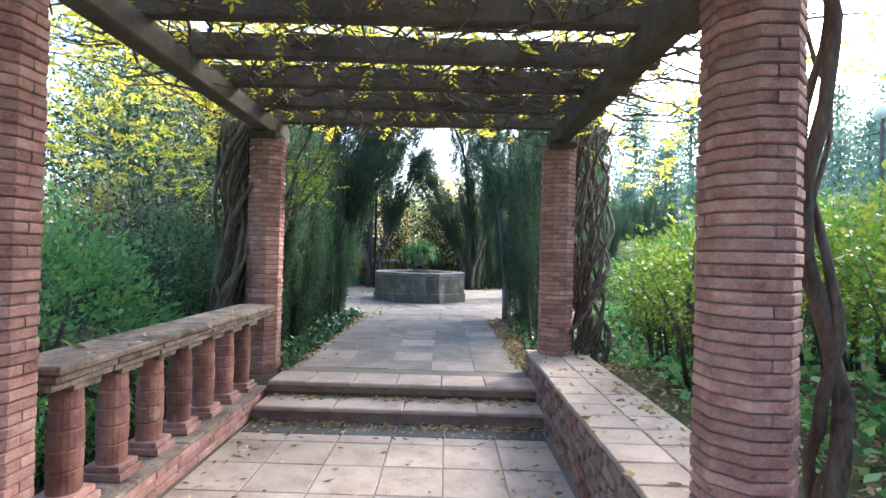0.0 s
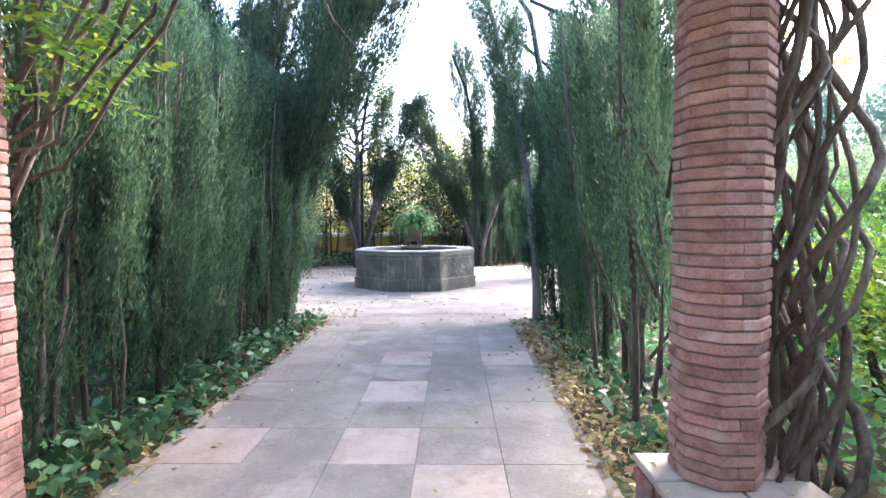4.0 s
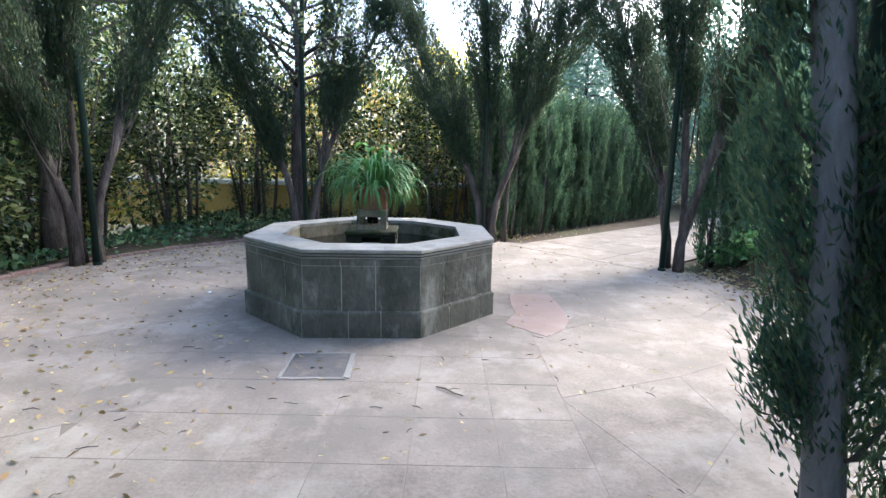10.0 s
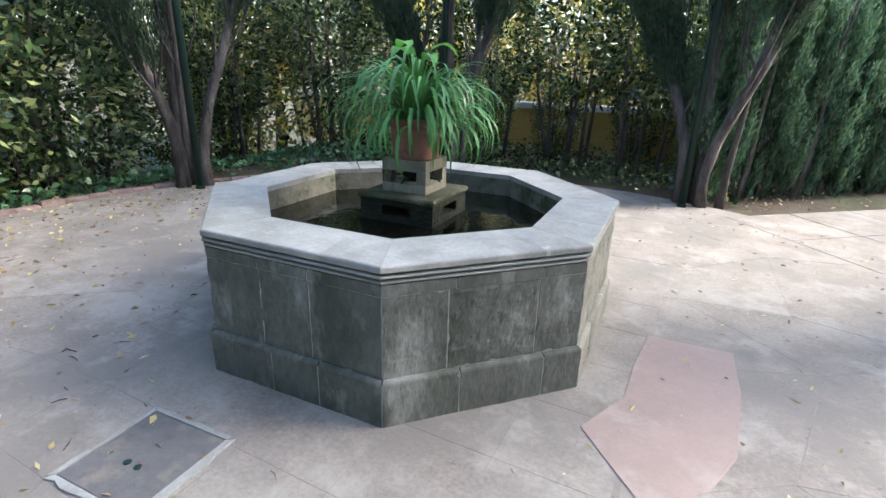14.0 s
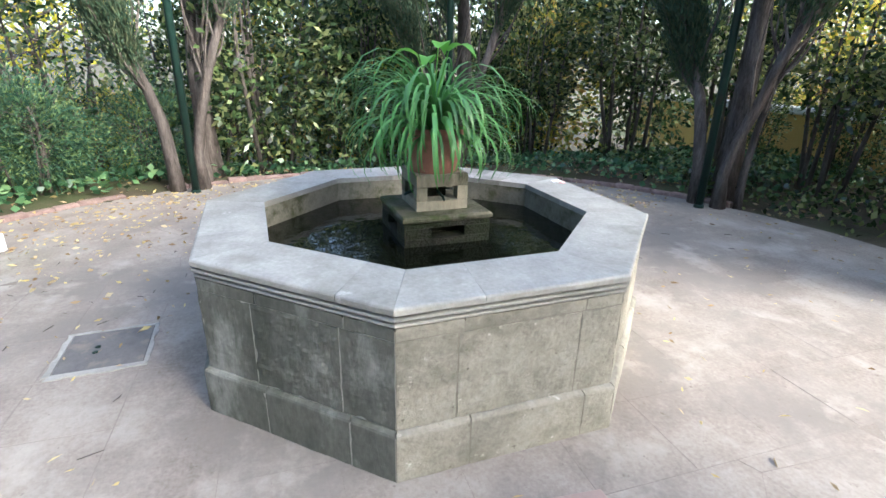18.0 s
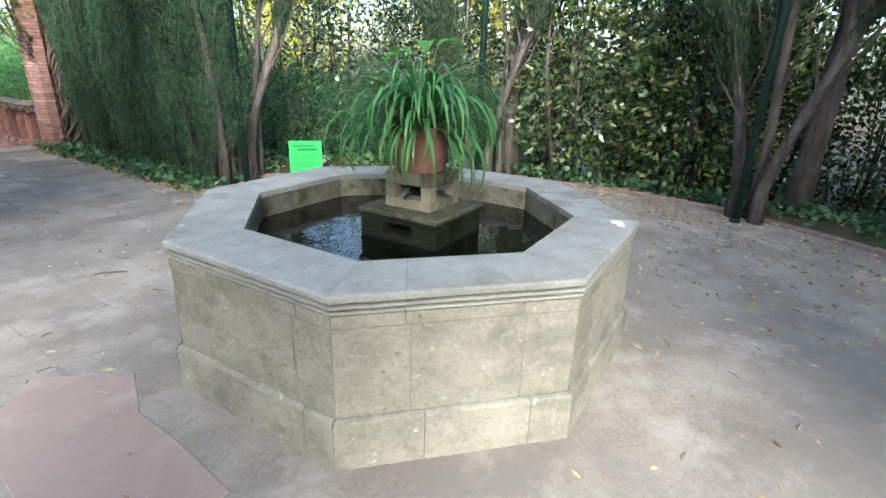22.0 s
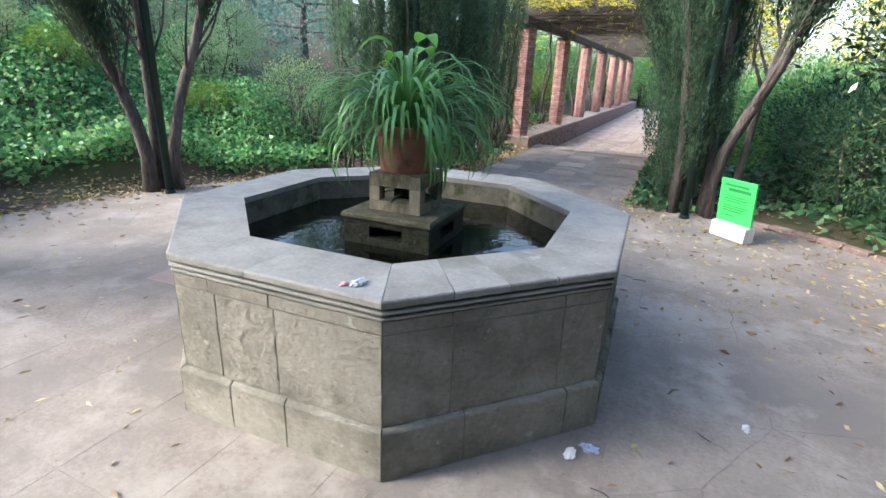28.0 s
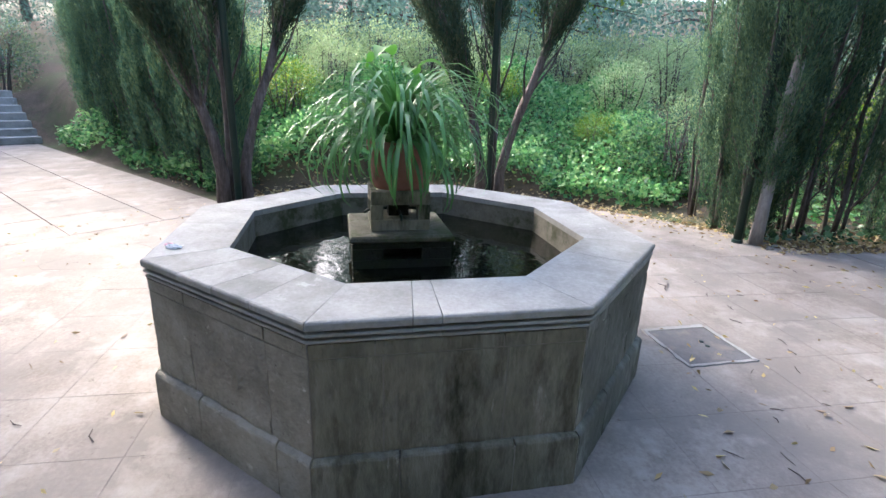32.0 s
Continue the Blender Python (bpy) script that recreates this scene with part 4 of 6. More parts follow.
for i in range(5):
    ya, yb = LEFT_Y[i] - 0.2, LEFT_Y[i + 1] + 0.2
    bal = thing("balustrade", (BX, (ya + yb) / 2, LOW), 0, "brick balustrade with a flat coping between two columns", "balustrade", "pergola balustrades")
    h = (ya - yb) / 2 - 0.003
    V, F = [], []
    box(V, F, -0.2, 0.195, -h, h, -0.05, 0.19, 0.01)
    part("kerb", mesh("kerb", V, F, BRICKMORTAR), bal)
    nk = int(2 * h / 0.29)
    for c, z in enumerate((0.0, 0.064, 0.128)):
        for q in range(nk):
            part("kerb_brick", course_me[c % 2], bal, "", pose(rs0.uniform(-0.006, 0.006), -h + 2 * h * (q + 0.5) / nk, z) @ Matrix.Diagonal((1, 2 * h / nk / 0.292, 1, 1)))
    for q in range(5):
        V, F = [], []
        box(V, F, -0.225, 0.225, -h + 2 * h * q / 5 + 0.003, -h + 2 * h * (q + 1) / 5 - 0.003, 0.191, 0.225, 0.008)
        part("kerb_slab", mesh("kerb_slab", V, F, RAIL), bal)
    n = 13
    for z, w in ((RAIL_Z - LOW - 0.134, 0.15), (RAIL_Z - LOW - 0.09, 0.175)):
        V, F = [], []
        box(V, F, -w, w, -h / n + 0.003, h / n - 0.003, 0, 0.04, 0.007)
        row = mesh("rail_brick", V, F, RAIL)
        for q in range(n):
            part("rail_brick", row, bal, "", pose(rs0.uniform(-0.006, 0.006), -h + 2 * h * (q + 0.5) / n, z))
    for q in range(4):
        V, F = [], []
        box(V, F, -0.195, 0.195, -h + 2 * h * q / 4 + 0.002, -h + 2 * h * (q + 1) / 4 - 0.002, RAIL_Z - LOW - 0.048, RAIL_Z - LOW, 0.012)
        part("handrail_slab", mesh("handrail_slab", V, F, RAIL), bal)
    tall = (RAIL_Z - LOW - 0.134 - 0.045 - 0.315) / 0.45
    for q in range(7):
        b = part("baluster", bal_me, bal, "", pose(0, (q - 3.15) * 0.408 * h / 1.6, 0.315, 0, 0, q * 50) @ Matrix.Diagonal((1, 1, tall, 1)))
        part("plinth", base_me, b, "", pose(0, 0, -0.09 / tall, 0, 0, -q * 50) @ Matrix.Diagonal((1, 1, 1 / tall, 1)))
        part("capital", cap_me, b, "", pose(0, 0, 0.45, 0, 0, -q * 50) @ Matrix.Diagonal((1, 1, 1 / tall, 1)))

# ---- steps ----
rs = random.Random(77)
steps = tagged(new("steps", None), "two worn stone steps with dry leaves", "steps", kind="structure")
for z, y0, y1 in ((-0.13, STEP_Y, STEP_Y + 0.46), (-0.28, STEP_Y - 0.40, STEP_Y + 0.06)):
    xs0 = [-2.04, -1.62, -1.14, -0.66, -0.17, 0.31, 0.872] if z > -0.2 else [-2.04, -1.25, -0.55, 0.2, 0.872]
    V, F = [], []
    box(V, F, -2.06, 0.872, y0 + 0.03, y1, z - 0.155, z - 0.052, 0.004)
    part("riser", mesh("riser", V, F, RUBBLE), steps)
    for a, b in zip(xs0, xs0[1:]):
        V, F = [], []
        box(V, F, a + 0.003, b - 0.003, y0, y1, z - 0.05, z, 0.012)
        part("tread", mesh("tread", V, F, TILE), steps)

# ---- paving ----
floor = tagged(new("floor", None), "pinkish stone tiles of the pergola walk", "floor", kind="structure")
V, F = [], []
box(V, F, -2.06, 0.874, -22, STEP_Y - 0.38, LOW - 0.06, LOW - 0.005, 0.002)
part("bedding", mesh("bedding", V, F, SAND), floor)
tiles = []
for q in range(4):
    V, F = [], []
    box(V, F, -0.235, 0.235, -0.235, 0.235, -0.04, 0, 0.005)
    tiles.append(mesh("floor_tile", V, F, TILE))
V, F = [], []
for j in range(56):
    for i in range(6):
        x, y = -1.815 + 0.48 * i, 4.72 - 0.48 * j
        if y > 0.2:
            part("floor_tile", tiles[rs.randrange(4)], floor, "", pose(x, y, LOW + rs.uniform(-0.002, 0.002), rs.uniform(-0.2, 0.2), rs.uniform(-0.2, 0.2), 90 * rs.randrange(4)))
        else:
            box(V, F, x - 0.235, x + 0.235, y - 0.235, y + 0.235, LOW - 0.04, LOW, 0.005)
tagged(part("far_tiles", mesh("far_tiles", V, F, TILE), floor), kind="stuff")

for q in range(6):
    V, F = [], []
    box(V, F, -2.03 + 0.478 * q, -1.558 + 0.478 * q, STEP_Y - 0.72, STEP_Y - 0.415, LOW - 0.03, LOW + 0.004, 0.004)
    part("slate_tile", mesh("slate_tile", V, F, SLATE), floor, "dark slate tile at the foot of the steps")

for ob in bpy.data.objects:
    if ob not in before_pergola and ob.parent is None:
        ob.matrix_basis = PERGOLA @ ob.matrix_basis

pav = tagged(new("pavement", None), "dusty beige stone paving of the walk and the round plaza", "pavement", kind="structure")
LINE_X = [-2.22 + 0.48 * i for i in range(7)]
for j in range(10):
    y = 10.32 - 0.48 * j
    for a0, b0 in zip(LINE_X, LINE_X[1:] + [1.14]):
        a, b = max(a0, PATH_L), min(b0, PATH_R)
        if b - a < 0.08:
            continue
        V, F = [], []
        box(V, F, a + 0.002, b - 0.002, max(-0.238, TREAD_Y + 0.003 - y), 0.238, -0.05, 0, 0.002)
        part("path_tile", mesh("path_tile", V, F, TILE if y < 8.5 and rs.random() < 0.13 else FLAG), pav, "", pose(0, y, walk_z(y) + rs.uniform(-0.002, 0.001), (0.14 if y < 9.4 else 0) + rs.uniform(-0.1, 0.1), rs.uniform(-0.1, 0.1), 0))


def clip_disc(pts, cx, cy, r, n=40):
    """The part of a convex outline that lies inside a round."""
    out = pts
    for i in range(n):
        a = 2 * math.pi * i / n
        nx_, ny_ = math.cos(a), math.sin(a)
        new_pts = []
        for p, q in zip(out, out[1:] + out[:1]):
            dp, dq = (p[0] - cx) * nx_ + (p[1] - cy) * ny_ - r, (q[0] - cx) * nx_ + (q[1] - cy) * ny_ - r
            if dp <= 0:
                new_pts.append(p)
            if dp * dq < 0:
                f = dp / (dp - dq)
                new_pts.append((p[0] + (q[0] - p[0]) * f, p[1] + (q[1] - p[1]) * f))
        out = new_pts
        if len(out) < 3:
            return []
    return out


def cut(pts, nx_, ny_, d):
    """The part of a convex outline on the near side of a line."""
    out = []
    for p, q in zip(pts, pts[1:] + pts[:1]):
        dp, dq = p[0] * nx_ + p[1] * ny_ - d, q[0] * nx_ + q[1] * ny_ - d
        if dp <= 0:
            out.append(p)
        if dp * dq < 0:
            f = dp / (dp - dq)
            out.append((p[0] + (q[0] - p[0]) * f, p[1] + (q[1] - p[1]) * f))
    return out


def area_of(p):
    return abs(sum(a[0] * b[1] - a[1] * b[0] for a, b in zip(p, p[1:] + p[:1]))) / 2


cell = 0.9
jit = {}
def corner(i, j):
    if (i, j) not in jit:
        rj = random.Random(i * 971 + j * 13)
        jit[i, j] = (rj.uniform(-0.2, 0.2), rj.uniform(-0.2, 0.2))
    a = radians(28)
    u, v = i * cell + jit[i, j][0] + (0.4 if j % 2 else 0), j * cell + jit[i, j][1]
    return (CX + u * math.cos(a) - v * math.sin(a), CY + u * math.sin(a) + v * math.cos(a))


stones = []
for i in range(-7, 8):
    for j in range(-7, 8):
        quad = [corner(i, j), corner(i + 1, j), corner(i + 1, j + 1), corner(i, j + 1)]
        for p in (cut(quad, 1, 0, LINE_X[0]), cut(quad, -1, 0, -LINE_X[-1])):
            if len(p) > 2:
                stones.append(clip_disc(p, CX, CY, 4.62))
for a, b in zip(LINE_X, LINE_X[1:]):
    for j in range(-9, 10):
        y = 14.4 + 0.48 * j
        if y < 10.6:
            continue
        stones.append(clip_disc([(a, y - 0.24), (b, y - 0.24), (b, y + 0.24), (a, y + 0.24)], CX, CY, 4.62))
for p in stones:
    if len(p) < 3 or area_of(p) < 0.025 or max(math.hypot(q[0] - CX, q[1] - CY) for q in p) < 1.0:
        continue
    mx, my = sum(q[0] for q in p) / len(p), sum(q[1] for q in p) / len(p)
    wide = rs.choice((0.0006, 0.0008, 0.001, 0.003)) if len(p) != 4 or area_of(p) > 0.26 else 0.0026 if my < 12.9 else 0.0009
    V, F = [], []
    prism(V, F, inset([q for k, q in enumerate(p) if math.dist(q, p[k - 1]) > 0.02], wide), -0.06, rs.uniform(-0.0006, 0.0006), 0.0006)
    part("flagstone", mesh("flagstone", V, F, FLAG), pav)
V, F = [], []
prism(V, F, [(CX + 4.66 * math.cos(radians(9 * i)), CY + 4.66 * math.sin(radians(9 * i))) for i in range(40)], -0.08, -0.0013, 0.001)
part("joint_sand", mesh("joint_sand", V, F, SAND), pav)
V, F = [], []
box(V, F, PATH_L, PATH_R, TREAD_Y + 0.002, 10.6, -0.1, 0.0, 0.002)
for k, v in enumerate(V):
    V[k] = (v[0], v[1], v[2] + walk_z(v[1]) - 0.005)
part("joint_sand", mesh("joint_sand", V, F, SAND), pav)
# walk to the stairs
U, W_ = Vector((0.75, 0.66)).normalized(), Vector((-0.66, 0.75)).normalized()
def stair_pt(u, v):
    return (2.6 + U.x * u + W_.x * v, 17.6 + U.y * u + W_.y * v)
for i in range(10):
    for j in range(3):
        u0, v0 = -0.75 + 0.92 * i, -1.25 + 0.9 * j
        p = [stair_pt(u0, v0), stair_pt(u0 + 0.91, v0), stair_pt(u0 + 0.91, v0 + 0.89), stair_pt(u0, v0 + 0.89)]
        V, F = [], []
        prism(V, F, p, -0.06, 0.003 + rs.uniform(0, 0.002), 0.004)
        part("flagstone", mesh("flagstone", V, F, FLAG), pav)
stairs = tagged(new("stairs", None), "grey stone garden stairs at the end of the side walk", "stairs", kind="structure")
for i in range(7):
    V, F = [], []
    u = 8.35 + 0.33 * i
    prism(V, F, [stair_pt(u, -1.35), stair_pt(u + 0.6, -1.35), stair_pt(u + 0.6, 1.5), stair_pt(u, 1.5)], -0.05, 0.165 * (i + 1), 0.012)
    part("step", mesh("step", V, F, COPING), stairs)

# pink slab and manhole
V, F = [], []
prism(V, F, [(0.8, 13.21), (1.0, 13.45), (1.1, 13.71), (1.13, 14.25), (1.1, 14.69), (0.86, 14.67), (0.63, 14.66), (0.6, 14.25), (0.6, 13.92), (0.46, 13.58), (0.64, 13.38)], -0.05, 0.005, 0.004)
tagged(new("pink_slab", mesh("pink_slab", V, F, PINK)), "smooth pinkish paving slab let into the plaza", "slab")
mh = thing("manhole_cover", (-1.06, 12.50, 0.003), 3, "grey square manhole cover in a concrete surround", "manhole")
rm = random.Random(3)
for turn, width in ((0, 0.03), (90, 0.025), (180, 0.034), (270, 0.045)):
    outer = [(0.27 - 0.54 * q / 9, 0.247 + width + rm.uniform(-0.012, 0.01)) for q in range(10)]
    V, F = [], []
    o = [(-0.246, 0.247), (0.246, 0.247)] + outer
    frustum(V, F, [(o, -0.05), (o, 0.004), ([(x * 0.992, y - 0.002 if y > 0.25 else y) for x, y in o], 0.006)])
    part("surround", mesh("surround", V, F, COPING), mh, "", pose(0, 0, 0, 0, 0, turn))
mh.matrix_basis = mh.matrix_basis @ Matrix.Scale(0.88, 4)
V, F = [], []
box(V, F, -0.244, 0.244, -0.244, 0.244, -0.05, 0.004, 0.004)
lid = part("lid", mesh("lid", V, F, LID), mh)
for x in (-0.035, 0.035):
    V, F = [], []
    lathe(V, F, [(0.018, 0.0), (0.018, 0.008), (0.01, 0.0095)], 10, x, -0.06)
    part("lifting_eye", mesh("lifting_eye", V, F, IRON), lid)

# old cracks in the western paving
def crack(points, width, seed):
    rg = random.Random(seed)
    V, F = [], []
    line = []
    for (x0, y0), (x1, y1) in zip(points, points[1:]):
        n = max(2, int(math.hypot(x1 - x0, y1 - y0) / 0.1))
        line += [(x0 + (x1 - x0) * q / n + rg.uniform(-0.012, 0.012), y0 + (y1 - y0) * q / n + rg.uniform(-0.012, 0.012)) for q in range(n)]
    for q, (x, y) in enumerate(line):
        w = width * rg.uniform(0.06, 0.5)
        dx, dy = line[min(q + 1, len(line) - 1)][0] - line[max(q - 1, 0)][0], line[min(q + 1, len(line) - 1)][1] - line[max(q - 1, 0)][1]
        d = math.hypot(dx, dy) or 1
        V += [(x - dy / d * w, y + dx / d * w, 0.0026), (x, y, 0.0032), (x + dy / d * w, y - dx / d * w, 0.0026)]
    for q in range(len(line) - 1):
        F += [(3 * q, 3 * q + 1, 3 * q + 4, 3 * q + 3), (3 * q + 1, 3 * q + 2, 3 * q + 5, 3 * q + 4)]
    part("crack", mesh("crack", V, F, SAND), pav, "dark crack filled with earth")


crack([(-3.41, 12.3), (-2.82, 12.83), (-2.82, 13.51), (-2.92, 14.42), (-3.29, 14.6)], 0.012, 1)
crack([(-2.92, 14.42), (-2.6, 15.0), (-2.75, 15.9)], 0.008, 2)
crack([(-3.9, 13.4), (-3.3, 13.55), (-2.82, 13.51)], 0.008, 3)
crack([(-2.6, 15.0), (-2.05, 15.35)], 0.007, 4)
crack([(-3.1, 11.7), (-2.4, 12.2), (-2.3, 12.75)], 0.008, 5)

# low edging round the west half
V, F = [], []
edge = tagged(new("kerb_edging", None), "low earth-stained brick edging round the plaza", "edging", kind="structure")
for i in range(46):
    a0, a1 = radians(112 + i * 3.0), radians(112 + i * 3.0 + 2.9)
    if 205 < 112 + i * 3 < 214:
        continue
    V, F = [], []
    prism(V, F, [(CX + q * math.cos(t), CY + q * math.sin(t)) for q, t in ((4.64, a0), (4.74, a0), (4.74, a1), (4.64, a1))], -0.08, 0.045 + rs.uniform(-0.015, 0.015), 0.012)
    part("edging_brick", mesh("edging_brick", V, F, RUBBLE), edge)

# ---- sign, litter, lamps ----
sign = thing("info_sign", (-2.93, 11.06, 0.0), 137, "bright green notice on a white block foot beside a cypress", "sign")
V, F = [], []
box(V, F, -0.2, 0.2, -0.07, 0.07, 0, 0.17, 0.015)
part("foot", mesh("foot", V, F, WHITE), sign, "white block foot")
V, F = [], []
box(V, F, -0.2, 0.2, -0.012, 0.012, 0, 0.45, 0.003)
panel = part("panel", mesh("panel", V, F, GREENCARD), sign, "", pose(0, 0, 0.17, 6, 0, 0))
for z, a, b, h in ((0.38, -0.15, 0.12, 0.022), (0.33, -0.1, 0.15, 0.03), (0.27, -0.14, 0.1, 0.01), (0.245, -0.14, 0.13, 0.01), (0.22, -0.14, 0.05, 0.01), (0.17, -0.14, 0.13, 0.01), (0.145, -0.14, 0.11, 0.01), (0.12, -0.14, 0.08, 0.01), (0.07, -0.14, 0.0, 0.01)):
    V, F = [], []
    box(V, F, a, b, -0.0155, -0.0125, z, z + h, 0.0005)
    part("text_line", mesh("text_line", V, F, INK), panel)


def crumple(name, x, y, z, s, mat, label, seed):
    rg = random.Random(seed)
    bm = bmesh.new()
    bmesh.ops.create_icosphere(bm, subdivisions=3, radius=1)
    for v in bm.verts:
        fold = 0.72 + 0.5 * noise.noise(v.co * 2.3 + Vector((seed, 0, 0)))
        v.co *= fold * rg.uniform(0.88, 1.0)
        v.co.x, v.co.y, v.co.z = v.co.x * s, v.co.y * s * 0.6, max(-0.35, v.co.z) * s * 0.34 + s * 0.13
    me = bpy.data.meshes.new(name)
    bm.to_mesh(me)
    bm.free()
    me.materials.append(mat)
    ob = new(name, me)
    ob.matrix_basis = pose(x, y, z, 0, 0, rg.uniform(0, 360))
    return tagged(ob, label, "litter")


crumple("crumpled_paper", -1.3, 15.46, 0.775, 0.05, PAPER, "crumpled white and pink wrapper on the fountain rim", 1)
crumple("crumpled_wrapper", -1.26, 15.49, 0.776, 0.03, PINKPAPER, "small pink paper scrap on the fountain rim", 2)
crumple("crumpled_packet", -2.09, 15.05, 0.0, 0.055, PAPER, "torn cardboard scrap on the paving by the fountain", 3)
crumple("crumpled_packet", -2.16, 14.98, 0.0, 0.06, BLUEPAPER, "crumpled blue and white packet on the paving by the fountain", 4)
crumple("crumpled_paper", -2.8, 14.49, 0.0, 0.04, PAPER, "small white paper ball on the paving", 5)
crumple("crumpled_packet", -0.42, 18.3, 0.0, 0.06, PAPER, "crumpled white packet on the sandy edge of the plaza", 6)
V, F = [], []
tube(V, F, [(-0.17, 12.17, 0.008), (-0.11, 12.135, 0.012), (-0.05, 12.075, 0.009), (0.01, 12.045, 0.007)], [0.004, 0.006, 0.005, 0.003], 6)
tube(V, F, [(-0.09, 12.115, 0.01), (-0.06, 12.14, 0.012), (-0.01, 12.15, 0.007)], [0.003, 0.0025, 0.0015], 5)
tagged(new("fallen_stick", mesh("fallen_stick", V, F, BARK)), "short forked brown stick lying on the paving", "stick")
for i, (x, y, h) in enumerate(((9.6, 11.6, 4.6), (13.5, 26, 6.5))):
    lamp = thing("street_lamp", (x, y, float(ground_z(x, y))), 0, "park lamp with a white globe on a pale post", "lamp")
    zt = h - float(ground_z(x, y))
    V, F = [], []
    tube(V, F, [(0, 0, -0.1), (0, 0, 0.5), (0, 0, zt)], [0.07, 0.05, 0.04], 10)
    part("post", mesh("post", V, F, CONCRETE, True), lamp)
    V, F = [], []
    lathe(V, F, [(0.06, 0.0)] + [(0.17 * math.sin(radians(15 * k)), 0.18 - 0.17 * math.cos(radians(15 * k))) for k in range(2, 13)], 16)
    part("globe", mesh("globe", V, F, GLOBE, True), lamp, "", pose(0, 0, zt))

# ---- walls and panels beyond the hedges ----
V, F = [], []
box(V, F, -9.5, 3.6, 22.4, 22.65, -0.3, 0.82, 0.015)
garden_wall = tagged(new("wall_ochre", mesh("wall_ochre", V, F, OCHRE)), "low ochre rendered garden wall behind the shrubs", "wall", kind="structure")
V, F = [], []
box(V, F, -9.6, 3.7, 22.36, 22.69, 0.82, 0.95, 0.02)
tagged(new("wall_coping", mesh("wall_coping", V, F, WHITE)), "white coping on the ochre wall", "coping", kind="structure")
fence = thing("panel_fence", (-9.0, 17.9, -1.05), 30, "pale blue panel fence behind the trees", "fence")
for i in range(5):
    V, F = [], []
    box(V, F, -0.02, 0.02, -0.48, 0.48, 0.05, 1.0, 0.005)
    part("panel", mesh("panel", V, F, BLUE if i % 2 == 0 else WHITE), fence, "", pose(0, (i - 2) * 1.08, 0))
for i in range(6):
    V, F = [], []
    box(V, F, -0.04, 0.04, -0.04, 0.04, -0.6, 1.1, 0.005)
    part("post", mesh("post", V, F, WHITE), fence, "", pose(0, (i - 2.5) * 1.08, 0))


# ---- shrubs and trees ----
def shrub(seed, w, h, n, ll, lw, mat, stems=9, label="", name="shrub", low=0.15, clump=14, spread=0.11, upright=0.3):
    """Bare stems that fork upwards, and leaves in clumps round the branch ends, uneven in outline."""
    rg, nr = random.Random(seed), np.random.default_rng(seed)
    root = thing(name, (0, 0, 0), 0, label, "shrub", "garden shrubs")
    V, F = [], []
    tips = []
    for i in range(stems):
        a, f = rg.uniform(0, 6.28), rg.uniform(0.2, 1)
        bx, by = 0.35 * w * f * math.cos(a) * 0.6, 0.35 * w * f * math.sin(a) * 0.6
        tx, ty, tz = bx * 2.0 + rg.uniform(-0.2, 0.2), by * 2.0 + rg.uniform(-0.2, 0.2), h * rg.uniform(0.55, 0.95)
        sV, sF = [], []
        tube(sV, sF, [(bx, by, -0.15), ((bx + tx) / 2 + rg.uniform(-0.1, 0.1), (by + ty) / 2 + rg.uniform(-0.1, 0.1), tz * 0.5), (tx, ty, tz)], [0.02 * h ** 0.5, 0.014 * h ** 0.5, 0.005], 5)
        part("stem", mesh("stem", sV, sF, BARK, True), root)
        for _ in range(3):
            f2 = rg.uniform(0.35, 0.9)
            sx, sy, sz = bx + (tx - bx) * f2, by + (ty - by) * f2, tz * f2
            tube(V, F, [(sx, sy, sz), (sx + rg.uniform(-0.3, 0.3) * w, sy + rg.uniform(-0.3, 0.3) * w, sz + rg.uniform(0.1, 0.4))], [0.008, 0.003], 4)
    part("brushwood", mesh("brushwood", V, F, BARK), root)
    m = n // clump
    U3 = unit(nr.normal(size=(m, 3)))
    rad = nr.uniform(0.35, 1, (m, 1)) ** 0.5
    lump = 1 + 0.22 * np.sin(U3[:, :1] * 5 + seed) * np.cos(U3[:, 1:2] * 4 + seed * 2)
    C = U3 * rad * lump * (w / 2, w / 2, (h - low * h) / 2) + (0, 0, low * h + (h - low * h) / 2)
    P = (C[:, None, :] + nr.normal(0, spread, (m, clump, 3))).reshape(-1, 3)
    D = (U3[:, None, :] + (0, 0, upright) + nr.normal(0, 0.7, (m, clump, 3))).reshape(-1, 3)
    keep = P[:, 2] > 0.03
    P, D = P[keep], D[keep]
    part("leaves", blades("leaves", P, D, nr.uniform(0.7, 1.25, len(P)) * ll, nr.uniform(0.7, 1.25, len(P)) * lw, mat, nr), root)
    return root


